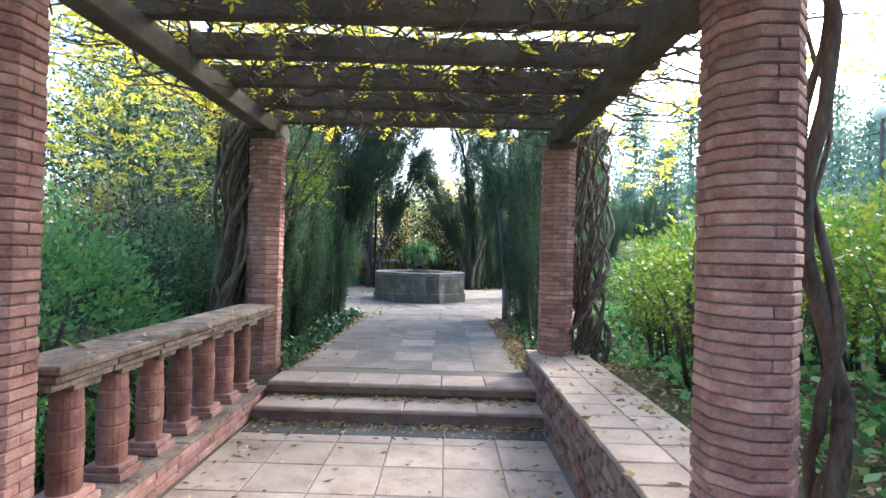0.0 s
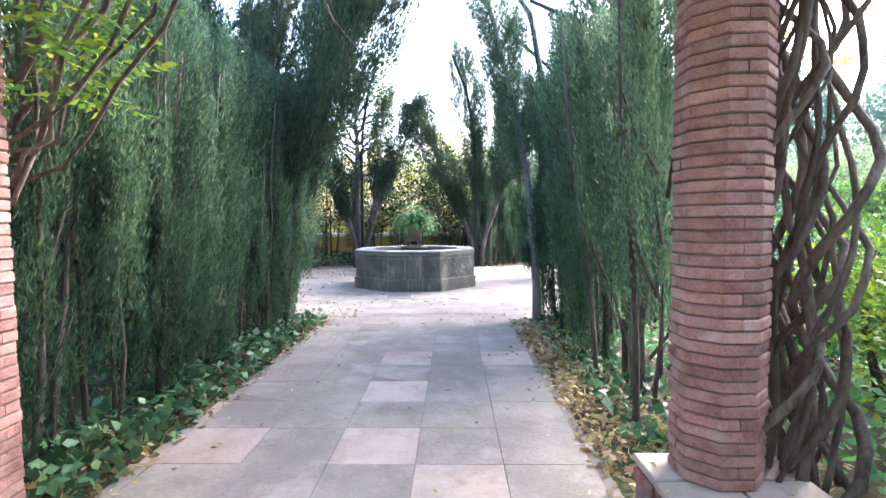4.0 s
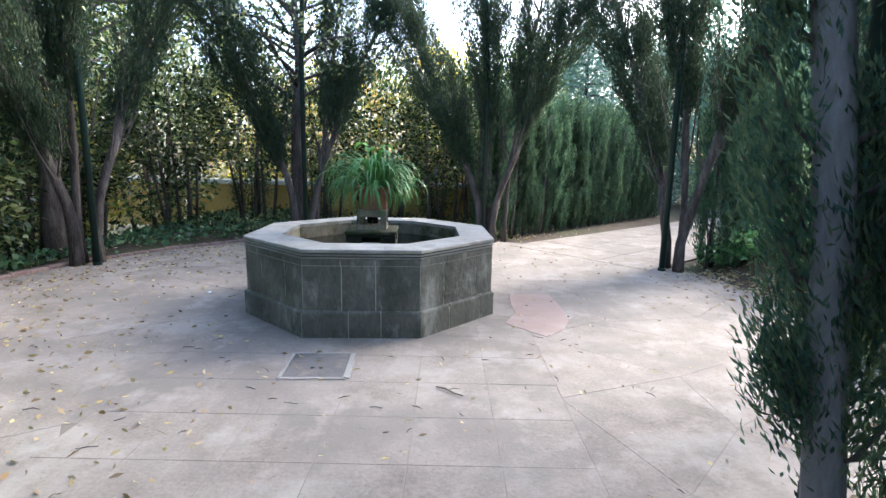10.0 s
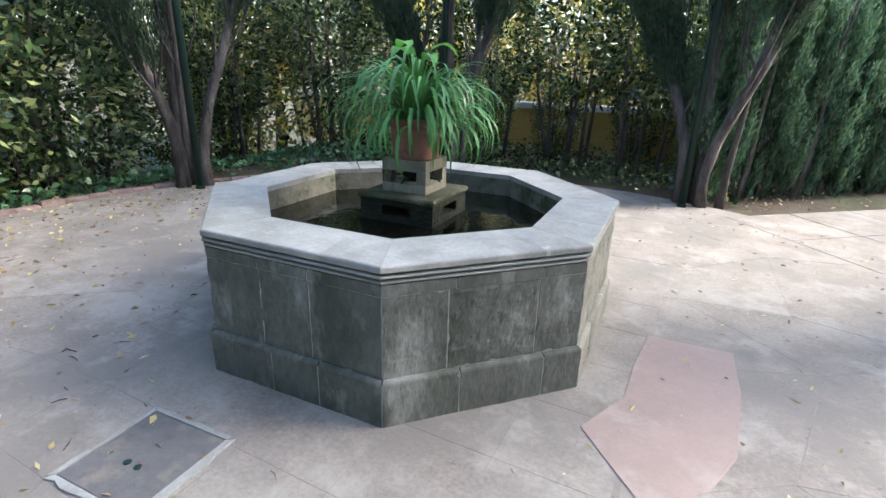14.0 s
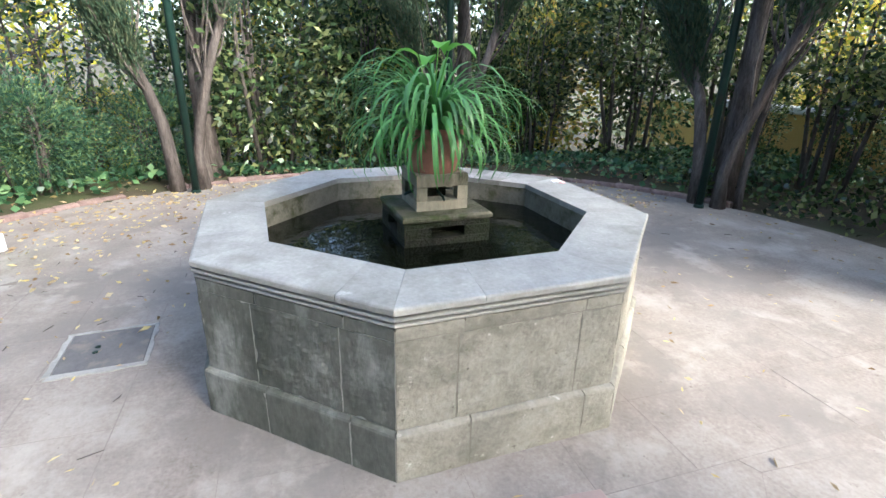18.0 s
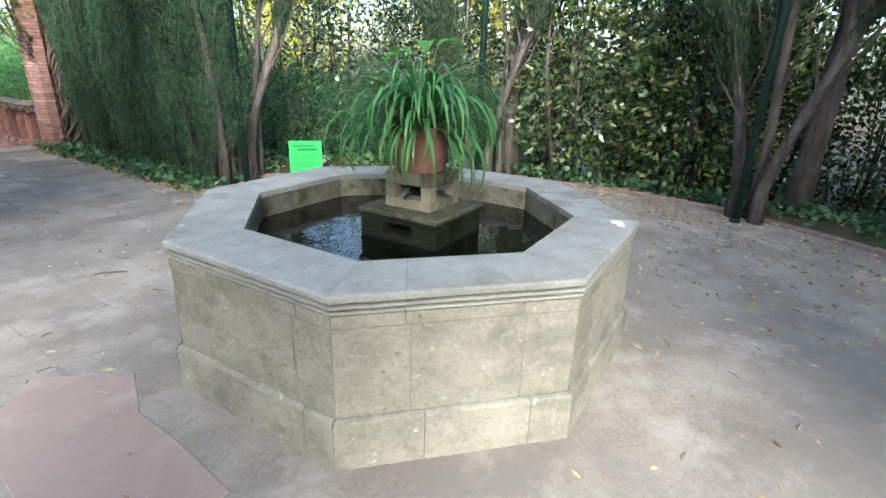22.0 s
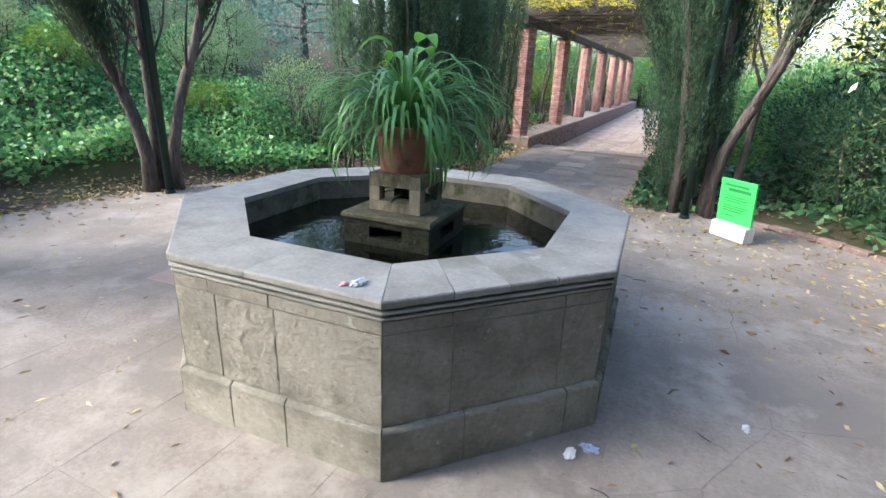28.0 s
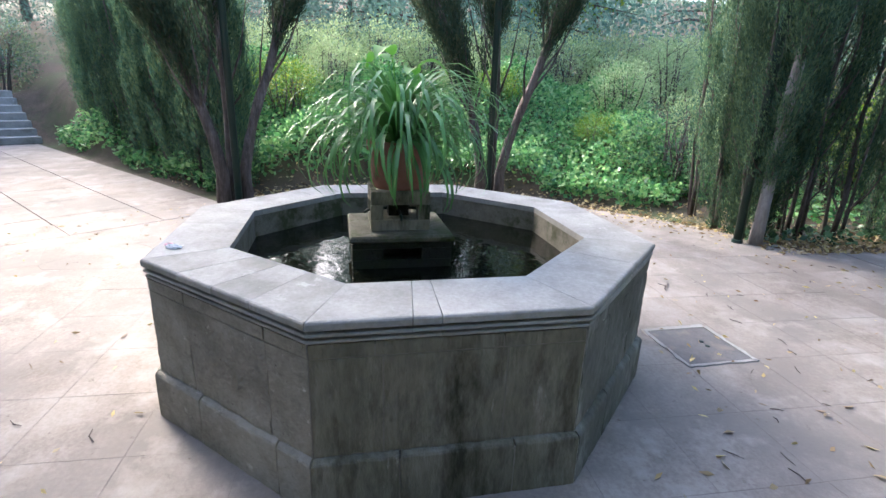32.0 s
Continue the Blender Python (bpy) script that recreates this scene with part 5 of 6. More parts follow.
def tree(seed, h, r, base, n, ll, mat, label, trunk_r=0.14, name="tree", conifer=False):
    rg, nr = random.Random(seed), np.random.default_rng(seed)
    root = thing(name, (0, 0, 0), 0, label, "tree", "park trees")
    V, F = [], []
    bend = rg.uniform(-0.5, 0.5)
    line = [(bend * (i / 8) ** 2 + rg.uniform(-0.06, 0.06), rg.uniform(-0.06, 0.06), h * 0.9 * i / 8 - (0.2 if i == 0 else 0)) for i in range(9)]
    tube(V, F, line, [trunk_r * (1.3 if i == 0 else 1) * (1 - 0.11 * i) for i in range(9)], 9, 0.2, seed)
    part("trunk", mesh("trunk", V, F, BARK, True), root)
    V, F = [], []
    C = []
    nl = 34
    for i in range(nl):
        f = base + (0.97 - base) * (i + rg.random()) / nl
        k = min(7, int(f * 8))
        p = Vector(line[k]).lerp(Vector(line[k + 1]), f * 8 - k)
        a = i * 2.4 + rg.uniform(-0.4, 0.4)
        prof = (1.05 - f) * 1.25 if conifer else math.sin(math.pi * min(1, (f - base) / (1 - base) * 0.8 + 0.2)) ** 0.7
        ln = r * max(0.15, prof) * rg.uniform(0.65, 1.1)
        up = -0.1 if conifer else rg.uniform(0.15, 0.8)
        e = p + Vector((math.cos(a) * ln, math.sin(a) * ln, up * ln))
        q = p.lerp(e, 0.5) + Vector((0, 0, 0.08 * ln))
        if i % 3 == 0:
            sV, sF = [], []
            tube(sV, sF, [p, q, e], [trunk_r * 0.36, trunk_r * 0.22, 0.012], 6)
            part("limb", mesh("limb", sV, sF, BARK, True), root)
        else:
            tube(V, F, [p, q, e], [trunk_r * 0.26, trunk_r * 0.16, 0.01], 5)
        for _ in range(9):
            C.append(np.array(p.lerp(e, rg.uniform(0.3, 1.08))) + nr.normal(0, 0.09 * r, 3))
    part("brushwood", mesh("brushwood", V, F, BARK), root)
    C = np.array(C)
    per = max(4, n // len(C))
    P = (C[:, None, :] + nr.normal(0, 0.085 * r + 0.12, (len(C), per, 3))).reshape(-1, 3)
    D = nr.normal(0, 1, P.shape) + (0, 0, -0.1)
    part("crown", blades("crown", P, D, nr.uniform(0.7, 1.3, len(P)) * ll, nr.uniform(0.6, 1.2, len(P)) * ll * 0.5, mat, nr), root)
    return root


def spread_out(proto, places, grp=""):
    """Puts a thing at the first place and copies of it at the others: (x, y, turn, size)."""
    for i, (x, y, turn, s) in enumerate(places):
        m = pose(x, y, float(ground_z(x, y)), 0, 0, turn)
        ob = proto if i == 0 else copy_thing(proto, m)
        ob.matrix_basis = m @ Matrix.Scale(s, 4)


rp = random.Random(99)
T = lambda: rp.uniform(0, 360)
# tall laurel and privet behind the fountain
laurel = shrub(51, 2.0, 3.7, 3600, 0.125, 0.056, LAUREL, 6, "tall dark laurel shrub with bare lower stems", "laurel_shrub", 0.25, 14, 0.12)
laurel2 = shrub(52, 2.3, 3.6, 4300, 0.13, 0.06, LAUREL, 6, "tall laurel shrub with glossy leaves", "laurel_shrub", 0.05, 14, 0.13)
spread_out(laurel, [(-5.6, 19.3, T(), 1), (-4.3, 19.9, T(), 1.05), (-2.9, 20.3, T(), 0.95), (-1.5, 20.6, T(), 1.05), (-0.2, 20.5, T(), 1.0), (-6.8, 18.0, T(), 0.95), (0.6, 21.6, T(), 1.1)])
spread_out(laurel2, [(-6.3, 13.4, T(), 1.05), (-6.6, 15.0, T(), 0.95), (-7.0, 17.0, 30, 0.72), (-7.7, 18.3, 140, 0.85), (-7.7, 15.6, T(), 1.0), (-7.4, 12.3, T(), 0.8), (-8.3, 14.2, T(), 1.1), (-6.6, 20.3, T(), 1.1), (-5.0, 21.5, T(), 0.45), (-3.4, 21.6, T(), 0.5), (-1.9, 21.4, T(), 0.42), (-0.4, 21.7, T(), 0.5), (0.9, 20.6, T(), 0.4), (1.6, 22.9, T(), 1.1)])
glow = shrub(58, 2.2, 3.4, 3400, 0.12, 0.06, GLOW, 6, "tall shrub with sunlight painted into its yellow leaves", "autumn_shrub", 0.1, 16, 0.12)
spread_out(glow, [(-8.8, 15.0, T(), 1.1), (-8.8, 13.2, T(), 1.15), (-8.0, 19.0, T(), 1.1), (-4.6, 24.0, T(), 1.15), (-6.4, 24.2, T(), 1.15), (-1.6, 24.4, T(), 1.1), (-7.6, 11.0, T(), 0.55), (-3.0, 23.6, T(), 1.25), (-0.2, 23.8, T(), 1.2)])
priv = shrub(53, 1.5, 1.35, 3800, 0.05, 0.024, PRIVET, 14, "bright yellow-green privet bush with thin upright stems", "privet_bush", 0.3)
spread_out(priv, [(2.3, 4.6, T(), 1.15), (2.5, 5.9, T(), 1.0), (3.2, 3.4, T(), 1.25), (3.6, 4.9, T(), 1.2), (3.1, 7.1, T(), 1.05), (4.6, 3.8, T(), 1.3), (3.9, 6.2, T(), 1.3), (2.7, 1.9, T(), 1.2), (4.4, 1.6, T(), 1.4), (2.4, 0.2, T(), 1.1), (6.6, 11.9, 50, 0.7), (5.6, 14.6, 120, 0.5), (6.3, 16.0, 210, 0.8), (5.2, 10.4, 300, 0.55)])
greyb = shrub(54, 1.9, 1.7, 4200, 0.06, 0.022, GREYBUSH, 12, "soft rounded grey-green garden bush", "garden_bush", 0.05)
feather = shrub(57, 1.9, 1.8, 7500, 0.1, 0.026, GREYBUSH, 8, "dense feathery blue-green bush beside the plaza", "feathery_bush", 0.0, 22, 0.12, 0.1)
airy = shrub(60, 2.3, 3.3, 1500, 0.11, 0.05, LAUREL, 5, "tall open shrub with sparse dark leaves against the light", "open_shrub", 0.2, 9, 0.16)
spread_out(airy, [(-5.1, 9.6, T(), 1.0), (-6.0, 11.0, T(), 0.95), (-5.3, 8.0, T(), 1.05), (-6.9, 10.2, T(), 1.05), (-6.6, 12.3, T(), 1.0), (-7.4, 8.4, T(), 1.15)])
spread_out(feather, [(-4.4, 9.4, T(), 0.8), (-5.0, 10.8, T(), 0.72), (-5.7, 10.0, T(), 0.75), (-4.3, 8.0, T(), 0.9), (-5.9, 11.9, T(), 0.7), (-5.9, 8.6, T(), 0.8), (-7.2, 10.2, T(), 0.85), (-6.8, 9.0, T(), 0.8)])
spread_out(greyb, [(3.9, 9.6, T(), 0.9), (3.4, 8.4, T(), 0.9), (11.0, 26.4, T(), 1.3), (12.3, 24.4, T(), 1.3), (11.9, 25.6, T(), 1.2), (13.2, 26.6, T(), 1.5)])
lush = shrub(55, 2.6, 2.9, 8000, 0.1, 0.045, LUSH, 10, "dense dark green shrubbery below the balustrade", "shrubbery", 0.02)
spread_out(lush, [(-4.4, 5.2, T(), 1.05), (-4.5, 3.0, T(), 1.05), (-5.2, 0.8, T(), 1.1), (-6.2, 4.2, T(), 1.25), (-4.4, -1.6, T(), 1.0), (-4.6, -4.4, T(), 1.05), (-6.8, 1.8, T(), 1.3), (-4.6, -8, T(), 1.05), (-5, -12, T(), 1.1), (-5, -16, T(), 1.1), (3.6, -2.4, T(), 0.9), (3.8, -6, T(), 1.0), (3.8, -10, T(), 1.0), (3.8, -14, T(), 1.0), (0.8, -25, T(), 1.2), (-2.4, -25.5, T(), 1.2), (-0.8, -27, T(), 1.4), (2.6, -18, T(), 1.0), (-0.6, -23.5, T(), 0.9), (2.2, -23, T(), 1.2), (-3.6, -22.5, T(), 1.2), (-7, -8, T(), 1.3), (-7.5, -14, T(), 1.3), (6, -8, T(), 1.3), (6.5, -13, T(), 1.3)])
# clipped hedge up the east slope
hb = shrub(56, 1.7, 1.5, 4200, 0.06, 0.03, PALEHEDGE, 8, "clipped pale green hedge plant up the slope", "hedge_plant", 0.0)
spread_out(hb, [(9.4, 6.0 + 1.15 * i, T(), 1.05) for i in range(12)] + [(6.7, 9.2, T(), 0.8), (5.0, 8.4, T(), 0.85), (7.8, 7.4, T(), 1.0), (6.0, 17.3, T(), 0.75), (7.6, 12.4, T(), 0.7), (7.7, 15.2, T(), 0.75)])
# broadleaved and conifer trees of the park
big = tree(61, 9.5, 3.1, 0.27, 8500, 0.19, LAUREL, "tall broadleaved park tree in autumn green")
spread_out(big, [(-9.8, 15.8, T(), 0.8), (-8.9, 21.2, T(), 1.0), (-11.5, 19.0, T(), 1.0), (-9.8, 25.6, T(), 1.1), (-14.5, 23.0, T(), 1.4), (-6, -27, T(), 1.0), (0, -31, T(), 1.1), (6, -27, T(), 1.0), (-10, -12, T(), 1.1), (9, -16, T(), 1.1)])
yel = tree(62, 7.0, 2.8, 0.3, 3600, 0.17, YELLOW, "park tree with yellow autumn leaves")
spread_out(yel, [(-10.5, 8.0, T(), 0.85), (-11.5, 1.5, T(), 0.9), (-0.4, 27.5, T(), 0.85), (-12, 8.5, T(), 1.2), (6.4, -1.5, T(), 0.8), (-9, -5, T(), 1.1)])
greent = tree(63, 8.0, 3.0, 0.25, 8000, 0.17, PRIVET, "park tree with fresh green leaves")
spread_out(greent, [(-14.0, -3.5, T(), 1.0), (3.0, 29.0, T(), 0.8), (13.0, 9.0, T(), 1.0)])
con = tree(64, 9.0, 2.7, 0.1, 9000, 0.16, BLUEFAR, "tall blue-green conifer on the park slope", 0.16, "conifer", True)
spread_out(con, [(12.4, 16.4, T(), 0.5), (13.4, 18.6, T(), 0.5), (12.0, 12.6, T(), 0.9), (16.5, 31.5, T(), 0.9), (19, 30, T(), 0.9), (21.4, 28.2, T(), 0.95), (23.6, 26.3, T(), 1.0), (17.5, 20.0, T(), 0.6), (18.5, 15.0, T(), 0.9), (25, 21, T(), 1.3), (26, 14, T(), 1.4), (13.6, 8.2, T(), 1.0), (14.6, 21.0, T(), 0.5), (12.2, 25.6, T(), 0.55), (18.0, 22.0, T(), 0.65), (9.6, 27.4, T(), 0.7), (12.5, 29.5, T(), 1.0), (9.5, 33.0, T(), 0.8), (16.0, 23.6, T(), 0.5), (12.2, 10.5, T(), 0.7), (17.5, 27.5, T(), 0.6), (6.0, 35.0, T(), 0.9), (15.0, 14.0, T(), 0.75), (17.0, 17.6, T(), 0.7), (19.5, 11.5, T(), 0.9), (16.0, 7.0, T(), 1.1), (21.0, 25.0, T(), 0.6), (20.0, 4.0, T(), 1.3), (13.2, 3.0, T(), 1.0), (15.0, -4.0, T(), 1.2), (12, -10, T(), 1.1), (7.6, 28.5, T(), 0.75), (10.5, 30.5, T(), 0.75), (4.5, 26.5, T(), 0.8), (6.2, 29, T(), 0.8), (19, 40, T(), 1.8), (22, 39, T(), 1.8), (16, 44, T(), 1.9), (24.5, 44, T(), 1.9)])
# dark trunk behind the basin, west of north
dark = tree(65, 6.5, 1.9, 0.42, 5500, 0.1, LAUREL, "dark-trunked tree leaning behind the plaza", 0.15, "leaning_tree")
spread_out(dark, [(-3.05, 18.95, 200, 1.0), (-5.6, 12.6, 40, 0.95), (-6.0, 16.4, 90, 1.0)])

# ---- wisteria on the pergola ----
wis = thing("wisteria_vine", (0, 0, 0), 0, "old twisted wisteria with bare stems and yellow leaves over the pergola", "vine")
rw, nw = random.Random(70), np.random.default_rng(70)
def twist(x, y, z0, z1, r, turns, rad, seed, dx=0, dy=0):
    V, F = [], []
    n = 22
    rg = random.Random(seed)
    ph = rg.uniform(0, 6.28)
    tube(V, F, [(x + dx * i / n + r * (1 - 0.3 * i / n) * math.cos(ph + turns * 6.28 * i / n) + rg.uniform(-0.015, 0.015), y + dy * i / n + r * math.sin(ph + turns * 6.28 * i / n), z0 + (z1 - z0) * i / n) for i in range(n + 1)], [rad * (1.15 - 0.5 * i / n) for i in range(n + 1)], 7, 0.3, seed)
    return mesh("stem", V, F, VINEBARK, True)
for i in range(44):                       # round the far left column, outside
    part("stem", twist(COL_L - 0.36 + rw.uniform(-0.16, 0.1), 5.95 + rw.uniform(-0.2, 0.25), -0.7, 2.8, rw.uniform(0.07, 0.2), rw.uniform(1.0, 3.2), rw.uniform(0.01, 0.036), 700 + i, rw.uniform(-0.05, 0.12), rw.uniform(-0.1, 0.1)), wis)
for i in range(9):                        # canes that hang from the last cross beam
    x = rw.uniform(-2.2, -1.2)
    V, F = [], []
    p = [(COL_L + 0.1, 6.1, rw.uniform(1.0, 2.4))]
    for k in range(1, 7):
        p.append((COL_L + 0.1 + (x - COL_L) * k / 6 + rw.uniform(-0.05, 0.05), 6.1 + rw.uniform(-0.08, 0.08), p[0][2] + (2.9 - p[0][2]) * (k / 6) ** 1.5 + rw.uniform(-0.06, 0.06)))
    r0 = rw.uniform(0.006, 0.02)
    tube(V, F, p, [r0] * 7, 6, 0.2, 790 + i)
    part("stem", mesh("stem", V, F, VINEBARK, True), wis)
for i in range(24):                       # behind the far right column
    part("stem", twist(COL_R + 0.4 + rw.uniform(-0.12, 0.16), 6.2 + rw.uniform(-0.15, 0.15), 0.0, 2.9, rw.uniform(0.06, 0.18), rw.uniform(0.9, 2.6), rw.uniform(0.01, 0.026), 720 + i, rw.uniform(-0.1, 0.1), 0), wis)
for i in range(3):                        # beside the near right column
    part("stem", twist(COL_R + 0.42 + 0.03 * i, 2.25 + 0.05 * i, 0.0, 2.95, 0.07, 1.6 + 0.3 * i, (0.04, 0.026, 0.014)[i], 740 + i, -0.08, 0.05), wis)
for y in COL_Y[2:6]:
    for x in (COL_L - 0.3, COL_R + 0.34):
        part("stem", twist(x, y, -0.5 if x < 0 else 0.0, 2.85, 0.1, 1.2, 0.035, int(750 + y * 3 + x)), wis)
V, F = [], []
for i in range(1500):                      # thin canes on the beams
    x, y = rw.uniform(-2.9, 1.8), rw.uniform(-18, 6.5) if i % 3 == 0 else rw.uniform(1.2, 6.5)
    z = COL_TOP + rw.uniform(0.2, 0.62)
    a = rw.uniform(0, 6.28)
    ln = rw.uniform(0.5, 1.5)
    p = [(x, y, z)]
    for k in range(4):
        a += rw.uniform(-0.7, 0.7)
        z += rw.uniform(-0.09, 0.09)
        p.append((p[-1][0] + math.cos(a) * ln / 4, p[-1][1] + math.sin(a) * ln / 4, z))
    r0 = rw.uniform(0.004, 0.015)
    tube(V, F, p, [r0, r0, r0 * 0.9, r0 * 0.7, r0 * 0.5], 4)
part("cane_tangle", mesh("cane_tangle", V, F, VINEBARK), wis)
def wisteria_leaves(n, region, seed, mat):
    nr = np.random.default_rng(seed)
    x0, x1, y0, y1, z0, z1 = region
    C = np.stack([nr.uniform(x0, x1, n), nr.uniform(y0, y1, n), nr.uniform(z0, z1, n)], 1)
    ax = unit(nr.normal(size=(n, 3)) * (1, 1, 0.3) + (0, 0, -0.4))
    k = 11
    s = np.linspace(0.02, 0.26, k)[None, :, None]
    side = unit(np.cross(ax, np.array((0.05, 0.02, 1.0))))[:, None, :] * np.where(np.arange(k) % 2, 1, -1)[None, :, None]
    P = C[:, None, :] + ax[:, None, :] * s
    D = side * 0.9 + ax[:, None, :] * 0.5 + nr.normal(0, 0.15, (n, k, 3)) + (0, 0, -0.15)
    P, D = P.reshape(-1, 3), D.reshape(-1, 3)
    return blades("leaves", P, D, nr.uniform(0.05, 0.085, len(P)), nr.uniform(0.02, 0.032, len(P)), mat, nr)
part("leaves", wisteria_leaves(2300, (-3.4, 1.6, 0.8, 7.0, COL_TOP + 0.35, COL_TOP + 1.0), 1, YELLOW), wis)
part("leaves", wisteria_leaves(480, (-4.6, -2.6, 0.8, 7.6, COL_TOP - 0.5, COL_TOP + 1.1), 2, YELLOW), wis)
part("leaves", wisteria_leaves(90, (1.4, 2.6, 2.5, 7.2, COL_TOP - 0.5, COL_TOP + 0.7), 3, YELLOW), wis)
part("leaves", wisteria_leaves(45, (-2.2, -1.6, 5.9, 6.25, COL_TOP - 0.75, COL_TOP - 0.05), 4, PRIVET), wis)
part("leaves", wisteria_leaves(700, (-3.2, 2.2, -18, 0.8, COL_TOP + 0.3, COL_TOP + 0.9), 5, YELLOW), wis)

wis.matrix_basis = PERGOLA @ wis.matrix_basis


# ---- ground cover and fallen leaves ----
def scatter(name, n, inside, seed, ll, lw, mat, label, cat, h=(0.02, 0.1), flat=0.35, mound=0.0):
    nr = np.random.default_rng(seed)
    X = inside(nr, n)
    z = ground_z(X[:, 0], X[:, 1]) + nr.uniform(*h, len(X)) + mound * (0.5 + 0.5 * np.sin(1.9 * X[:, 0] + 1.3 * np.sin(1.1 * X[:, 1]))) * (0.5 + 0.5 * np.sin(2.3 * X[:, 1] + 0.9 * X[:, 0])) * nr.uniform(0, 1, len(X)) ** 0.4
    P = np.column_stack([X, z])
    D = nr.normal(0, 1, P.shape) * (1, 1, flat) + (0, 0, flat * 0.4)
    ob = new(name, blades(name, P, D, nr.uniform(0.6, 1.3, len(P)) * ll, nr.uniform(0.6, 1.3, len(P)) * lw, mat, nr, 0.1))
    return tagged(ob, label, cat, kind="stuff")


def rect(x0, x1, y0, y1, cond=None):
    def f(nr, n):
        X = np.column_stack([nr.uniform(x0, x1, n), nr.uniform(y0, y1, n)])
        return X if cond is None else X[cond(X[:, 0], X[:, 1])]
    return f


out_r = lambda x, y: np.hypot(x - CX, y - CY) > 4.75
off_walk = lambda x, y: (np.abs(-(x - 2.6) * 0.66 + (y - 17.6) * 0.75 - 0.1) > 1.55) | ((x - 2.6) * 0.75 + (y - 17.6) * 0.66 < -1)
scatter("ivy", 76000, rect(2.9, 9.5, 8.6, 21.5, lambda x, y: (np.hypot(x - CX, y - CY) > 5.15) & off_walk(x, y) & (-(x - 2.6) * 0.66 + (y - 17.6) * 0.75 < 0.2) & ~((x < 3.3) & (y < 10))), 81, 0.082, 0.072, IVY, "glossy ivy covering the bed beside the plaza", "ivy", (0.02, 0.3), 0.5, 0.75)
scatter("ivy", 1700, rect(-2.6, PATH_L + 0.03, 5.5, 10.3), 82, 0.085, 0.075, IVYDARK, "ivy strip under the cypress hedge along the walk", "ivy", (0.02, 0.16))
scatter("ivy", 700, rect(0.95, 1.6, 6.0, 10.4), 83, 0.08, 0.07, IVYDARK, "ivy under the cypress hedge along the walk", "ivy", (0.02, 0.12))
scatter("ivy", 7000, rect(1.7, 6.5, -1, 9.5), 84, 0.09, 0.08, IVY, "low ivy and weeds beyond the low wall", "ivy", (0.02, 0.2))
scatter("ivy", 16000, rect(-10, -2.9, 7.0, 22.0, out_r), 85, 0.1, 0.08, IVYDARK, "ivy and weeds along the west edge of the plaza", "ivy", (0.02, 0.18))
scatter("ivy", 4000, rect(-7, 1.2, 18.5, 22, out_r), 86, 0.085, 0.06, LAUREL, "low green weeds under the laurels", "weeds", (0.02, 0.25), 0.9)
scatter("leaf_litter", 9000, rect(-7.5, 6, 6.4, 20.5, lambda x, y: (np.hypot(x - CX, y - CY) > 4.55) & ((x < -2.0) | (x > 0.75)) & off_walk(x, y)), 87, 0.07, 0.03, DRY, "brown dry leaves on the beds", "leaves", (0.01, 0.05))
scatter("leaf_litter", 1400, rect(-2.3, PATH_L + 0.1, 5.5, 10.3), 90, 0.065, 0.03, DRY, "brown dry leaves along the ivy strip", "leaves", (0.01, 0.06))
scatter("leaf_litter", 2600, rect(PATH_R - 0.06, 1.3, 5.9, 10.4), 89, 0.065, 0.03, DRY, "brown dry leaves along the edge of the walk", "leaves", (0.01, 0.04))
scatter("leaf_litter", 4200, rect(1.42, 3.6, -2, 6.5), 88, 0.07, 0.03, DRY, "brown dry leaves beside the low wall", "leaves", (0.01, 0.05))


def litter_on(name, pts, seed, ll, lw, label):
    nr = np.random.default_rng(seed)
    P = np.array(pts)
    D = nr.normal(0, 1, P.shape) * (1, 1, 0.12)
    ob = new(name, blades(name, P, D, nr.uniform(0.5, 1.3, len(P)) * ll, nr.uniform(0.6, 1.2, len(P)) * lw, DRY, nr, 0.2))
    if seed < 3:
        ob.matrix_basis = PERGOLA
    return tagged(ob, label, "leaves", kind="stuff")


rl = random.Random(44)
pts = [(rl.uniform(-2.0, 0.8), 4.98 - abs(rl.gauss(0, 0.12)), LOW + 0.008) for _ in range(420)]
pts += [(rl.uniform(-2.0, 0.8), 5.38 - abs(rl.gauss(0, 0.09)), -0.28 + 0.008) for _ in range(260)]
pts += [(rl.uniform(-2.0, 0.8), rl.uniform(-1, 4.9), LOW + 0.008) for _ in range(160)]
pts += [(PATH_R - abs(rl.gauss(0, 0.2)), rl.uniform(-1, 4.9), LOW + 0.008) for _ in range(160)]
pts += [(-1.98 + abs(rl.gauss(0, 0.1)), rl.uniform(-1, 4.9), LOW + 0.008) for _ in range(120)]
litter_on("fallen_leaves", pts, 1, 0.07, 0.028, "dry yellow leaves drifted on the pergola floor and steps")
pts = [(rl.uniform(0.84, 1.56), rl.uniform(0, 6.4), LEDGE_Z + 0.008) for _ in range(110)] + [(1.5 - abs(rl.gauss(0, 0.14)), rl.uniform(0, 5.5), LEDGE_Z + 0.01) for _ in range(160)]
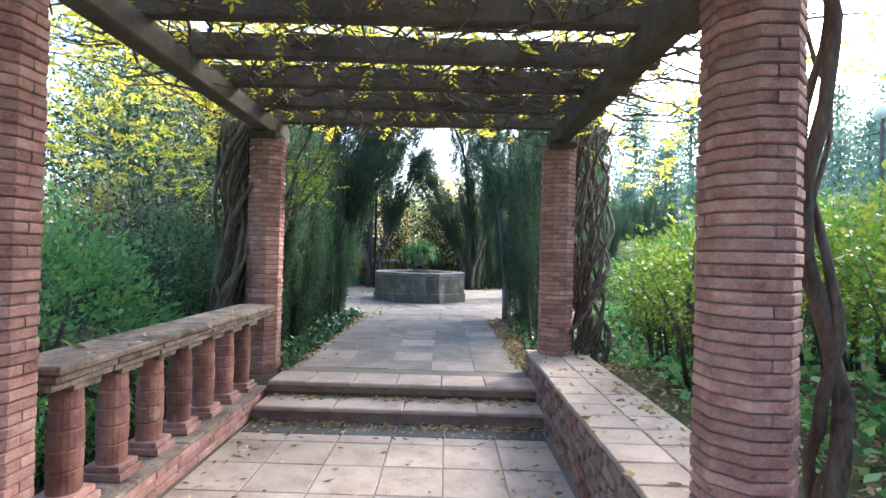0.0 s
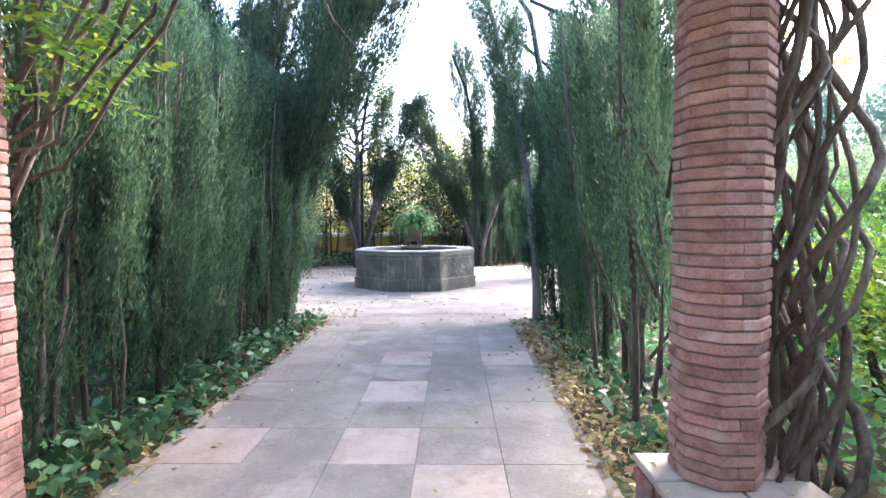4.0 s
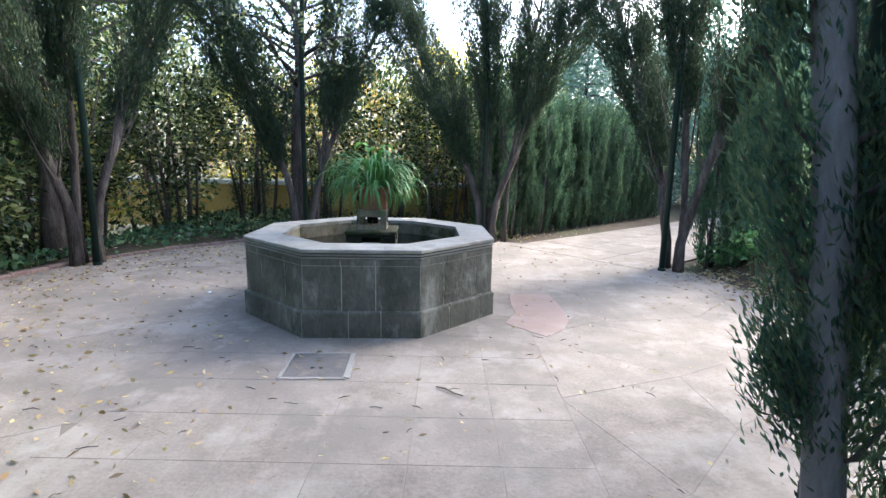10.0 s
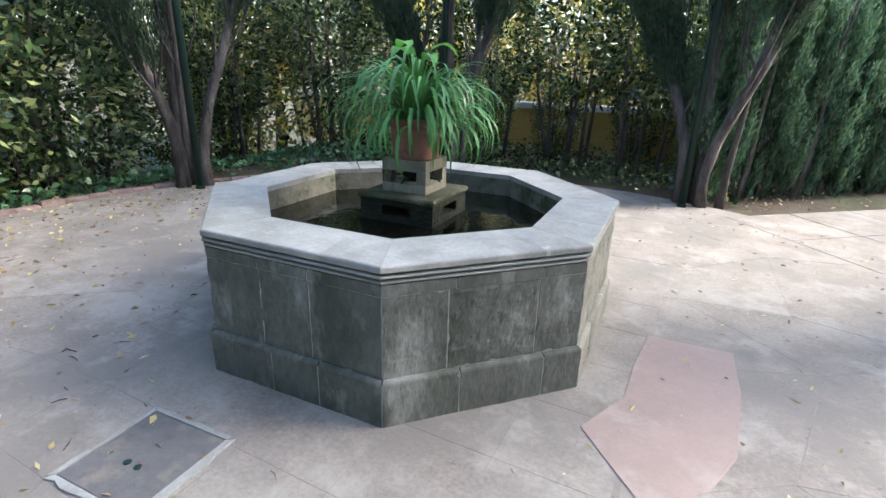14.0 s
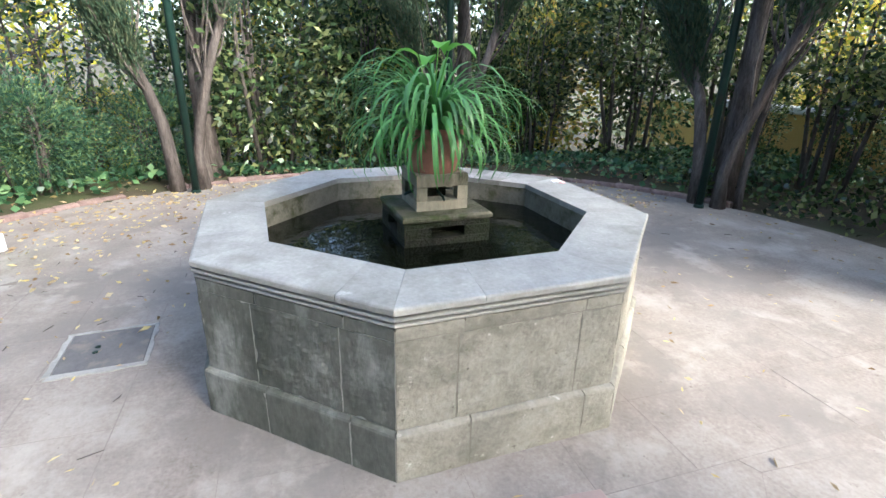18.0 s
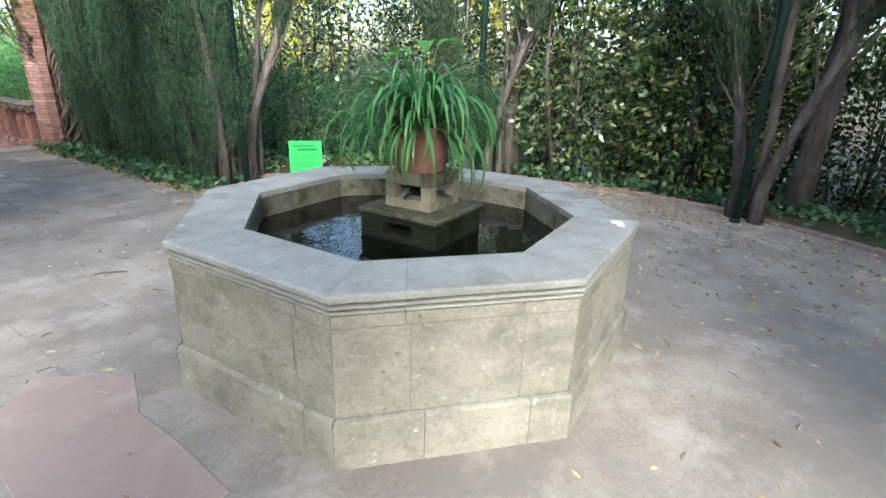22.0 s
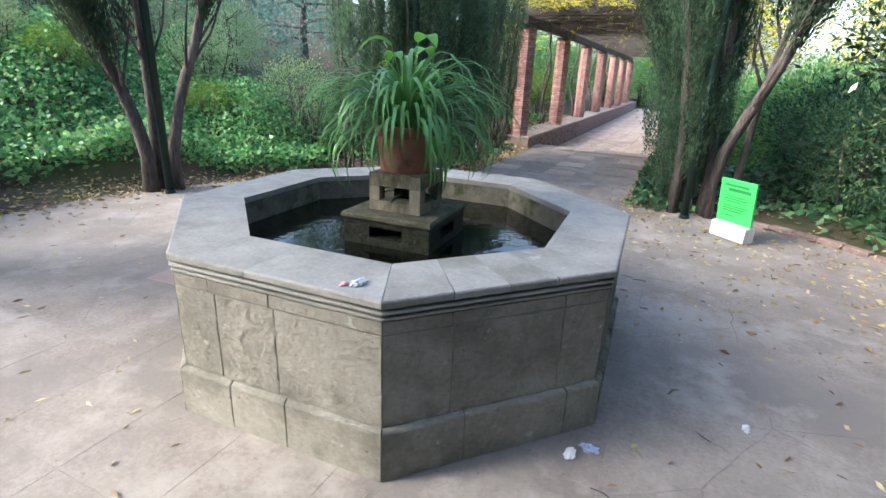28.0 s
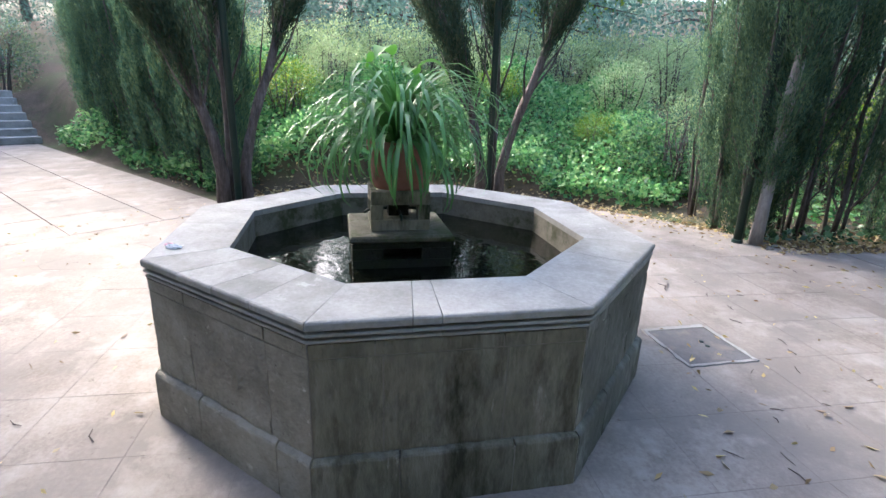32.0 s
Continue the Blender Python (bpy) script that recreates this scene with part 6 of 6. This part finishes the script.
pts += [(rl.uniform(-2.48, -2.1), rl.uniform(2.3, 5.4), RAIL_Z + 0.006) for _ in range(12)]
litter_on("fallen_leaves", pts, 2, 0.07, 0.03, "dry leaves on the low wall and the handrail")
pts = []
while len(pts) < 1100:
    x, y = rl.uniform(-5.5, 3.8), rl.uniform(5.9, 19)
    r = math.hypot(x - CX, y - CY)
    if (1.45 < r < 4.6 and (rl.random() < 0.35 or r > 3.7)) or (y < 10 and PATH_L < x < PATH_R and (rl.random() < 0.3 or abs(x + 0.6) > 1.1)):
        pts.append((x, y, walk_z(y) + 0.008))
litter_on("fallen_leaves", pts, 3, 0.055, 0.016, "scattered dry leaves and twigs on the paving")
pts = []
while len(pts) < 1500:
    a, r = radians(rl.uniform(120, 262)), 4.62 - abs(rl.gauss(0, 1.1))
    if r > 1.5:
        pts.append((CX + r * math.cos(a), CY + r * math.sin(a), 0.009))
litter_on("fallen_leaves", pts, 4, 0.06, 0.028, "drifts of pale dry leaves on the western paving")
pts = []
while len(pts) < 1500:
    a, r = radians(rl.uniform(-62, 22)), rl.gauss(4.75, 0.25)
    x, y = CX + r * math.cos(a), CY + r * math.sin(a)
    pts.append((x, y, 0.01 if r < 4.6 else float(ground_z(x, y)) + 0.02))
litter_on("fallen_leaves", pts, 5, 0.07, 0.03, "brown dry leaves along the eastern edge of the paving")
V, F = [], []
for _ in range(110):
    a, r = radians(rl.uniform(100, 330)), rl.uniform(1.5, 4.5)
    x, y, w = CX + r * math.cos(a), CY + r * math.sin(a), rl.uniform(0, 6.28)
    ln, bend = rl.uniform(0.03, 0.11), rl.uniform(-0.6, 0.6)
    tube(V, F, [(x, y, 0.006), (x + ln * 0.5 * math.cos(w), y + ln * 0.5 * math.sin(w), 0.009), (x + ln * (0.5 * math.cos(w) + 0.5 * math.cos(w + bend)), y + ln * (0.5 * math.sin(w) + 0.5 * math.sin(w + bend)), 0.006)], [0.002, 0.003, 0.0015], 5)
tagged(new("fallen_twigs", mesh("fallen_twigs", V, F, BARK)), "small brown twigs lying on the paving", "twigs", kind="stuff")
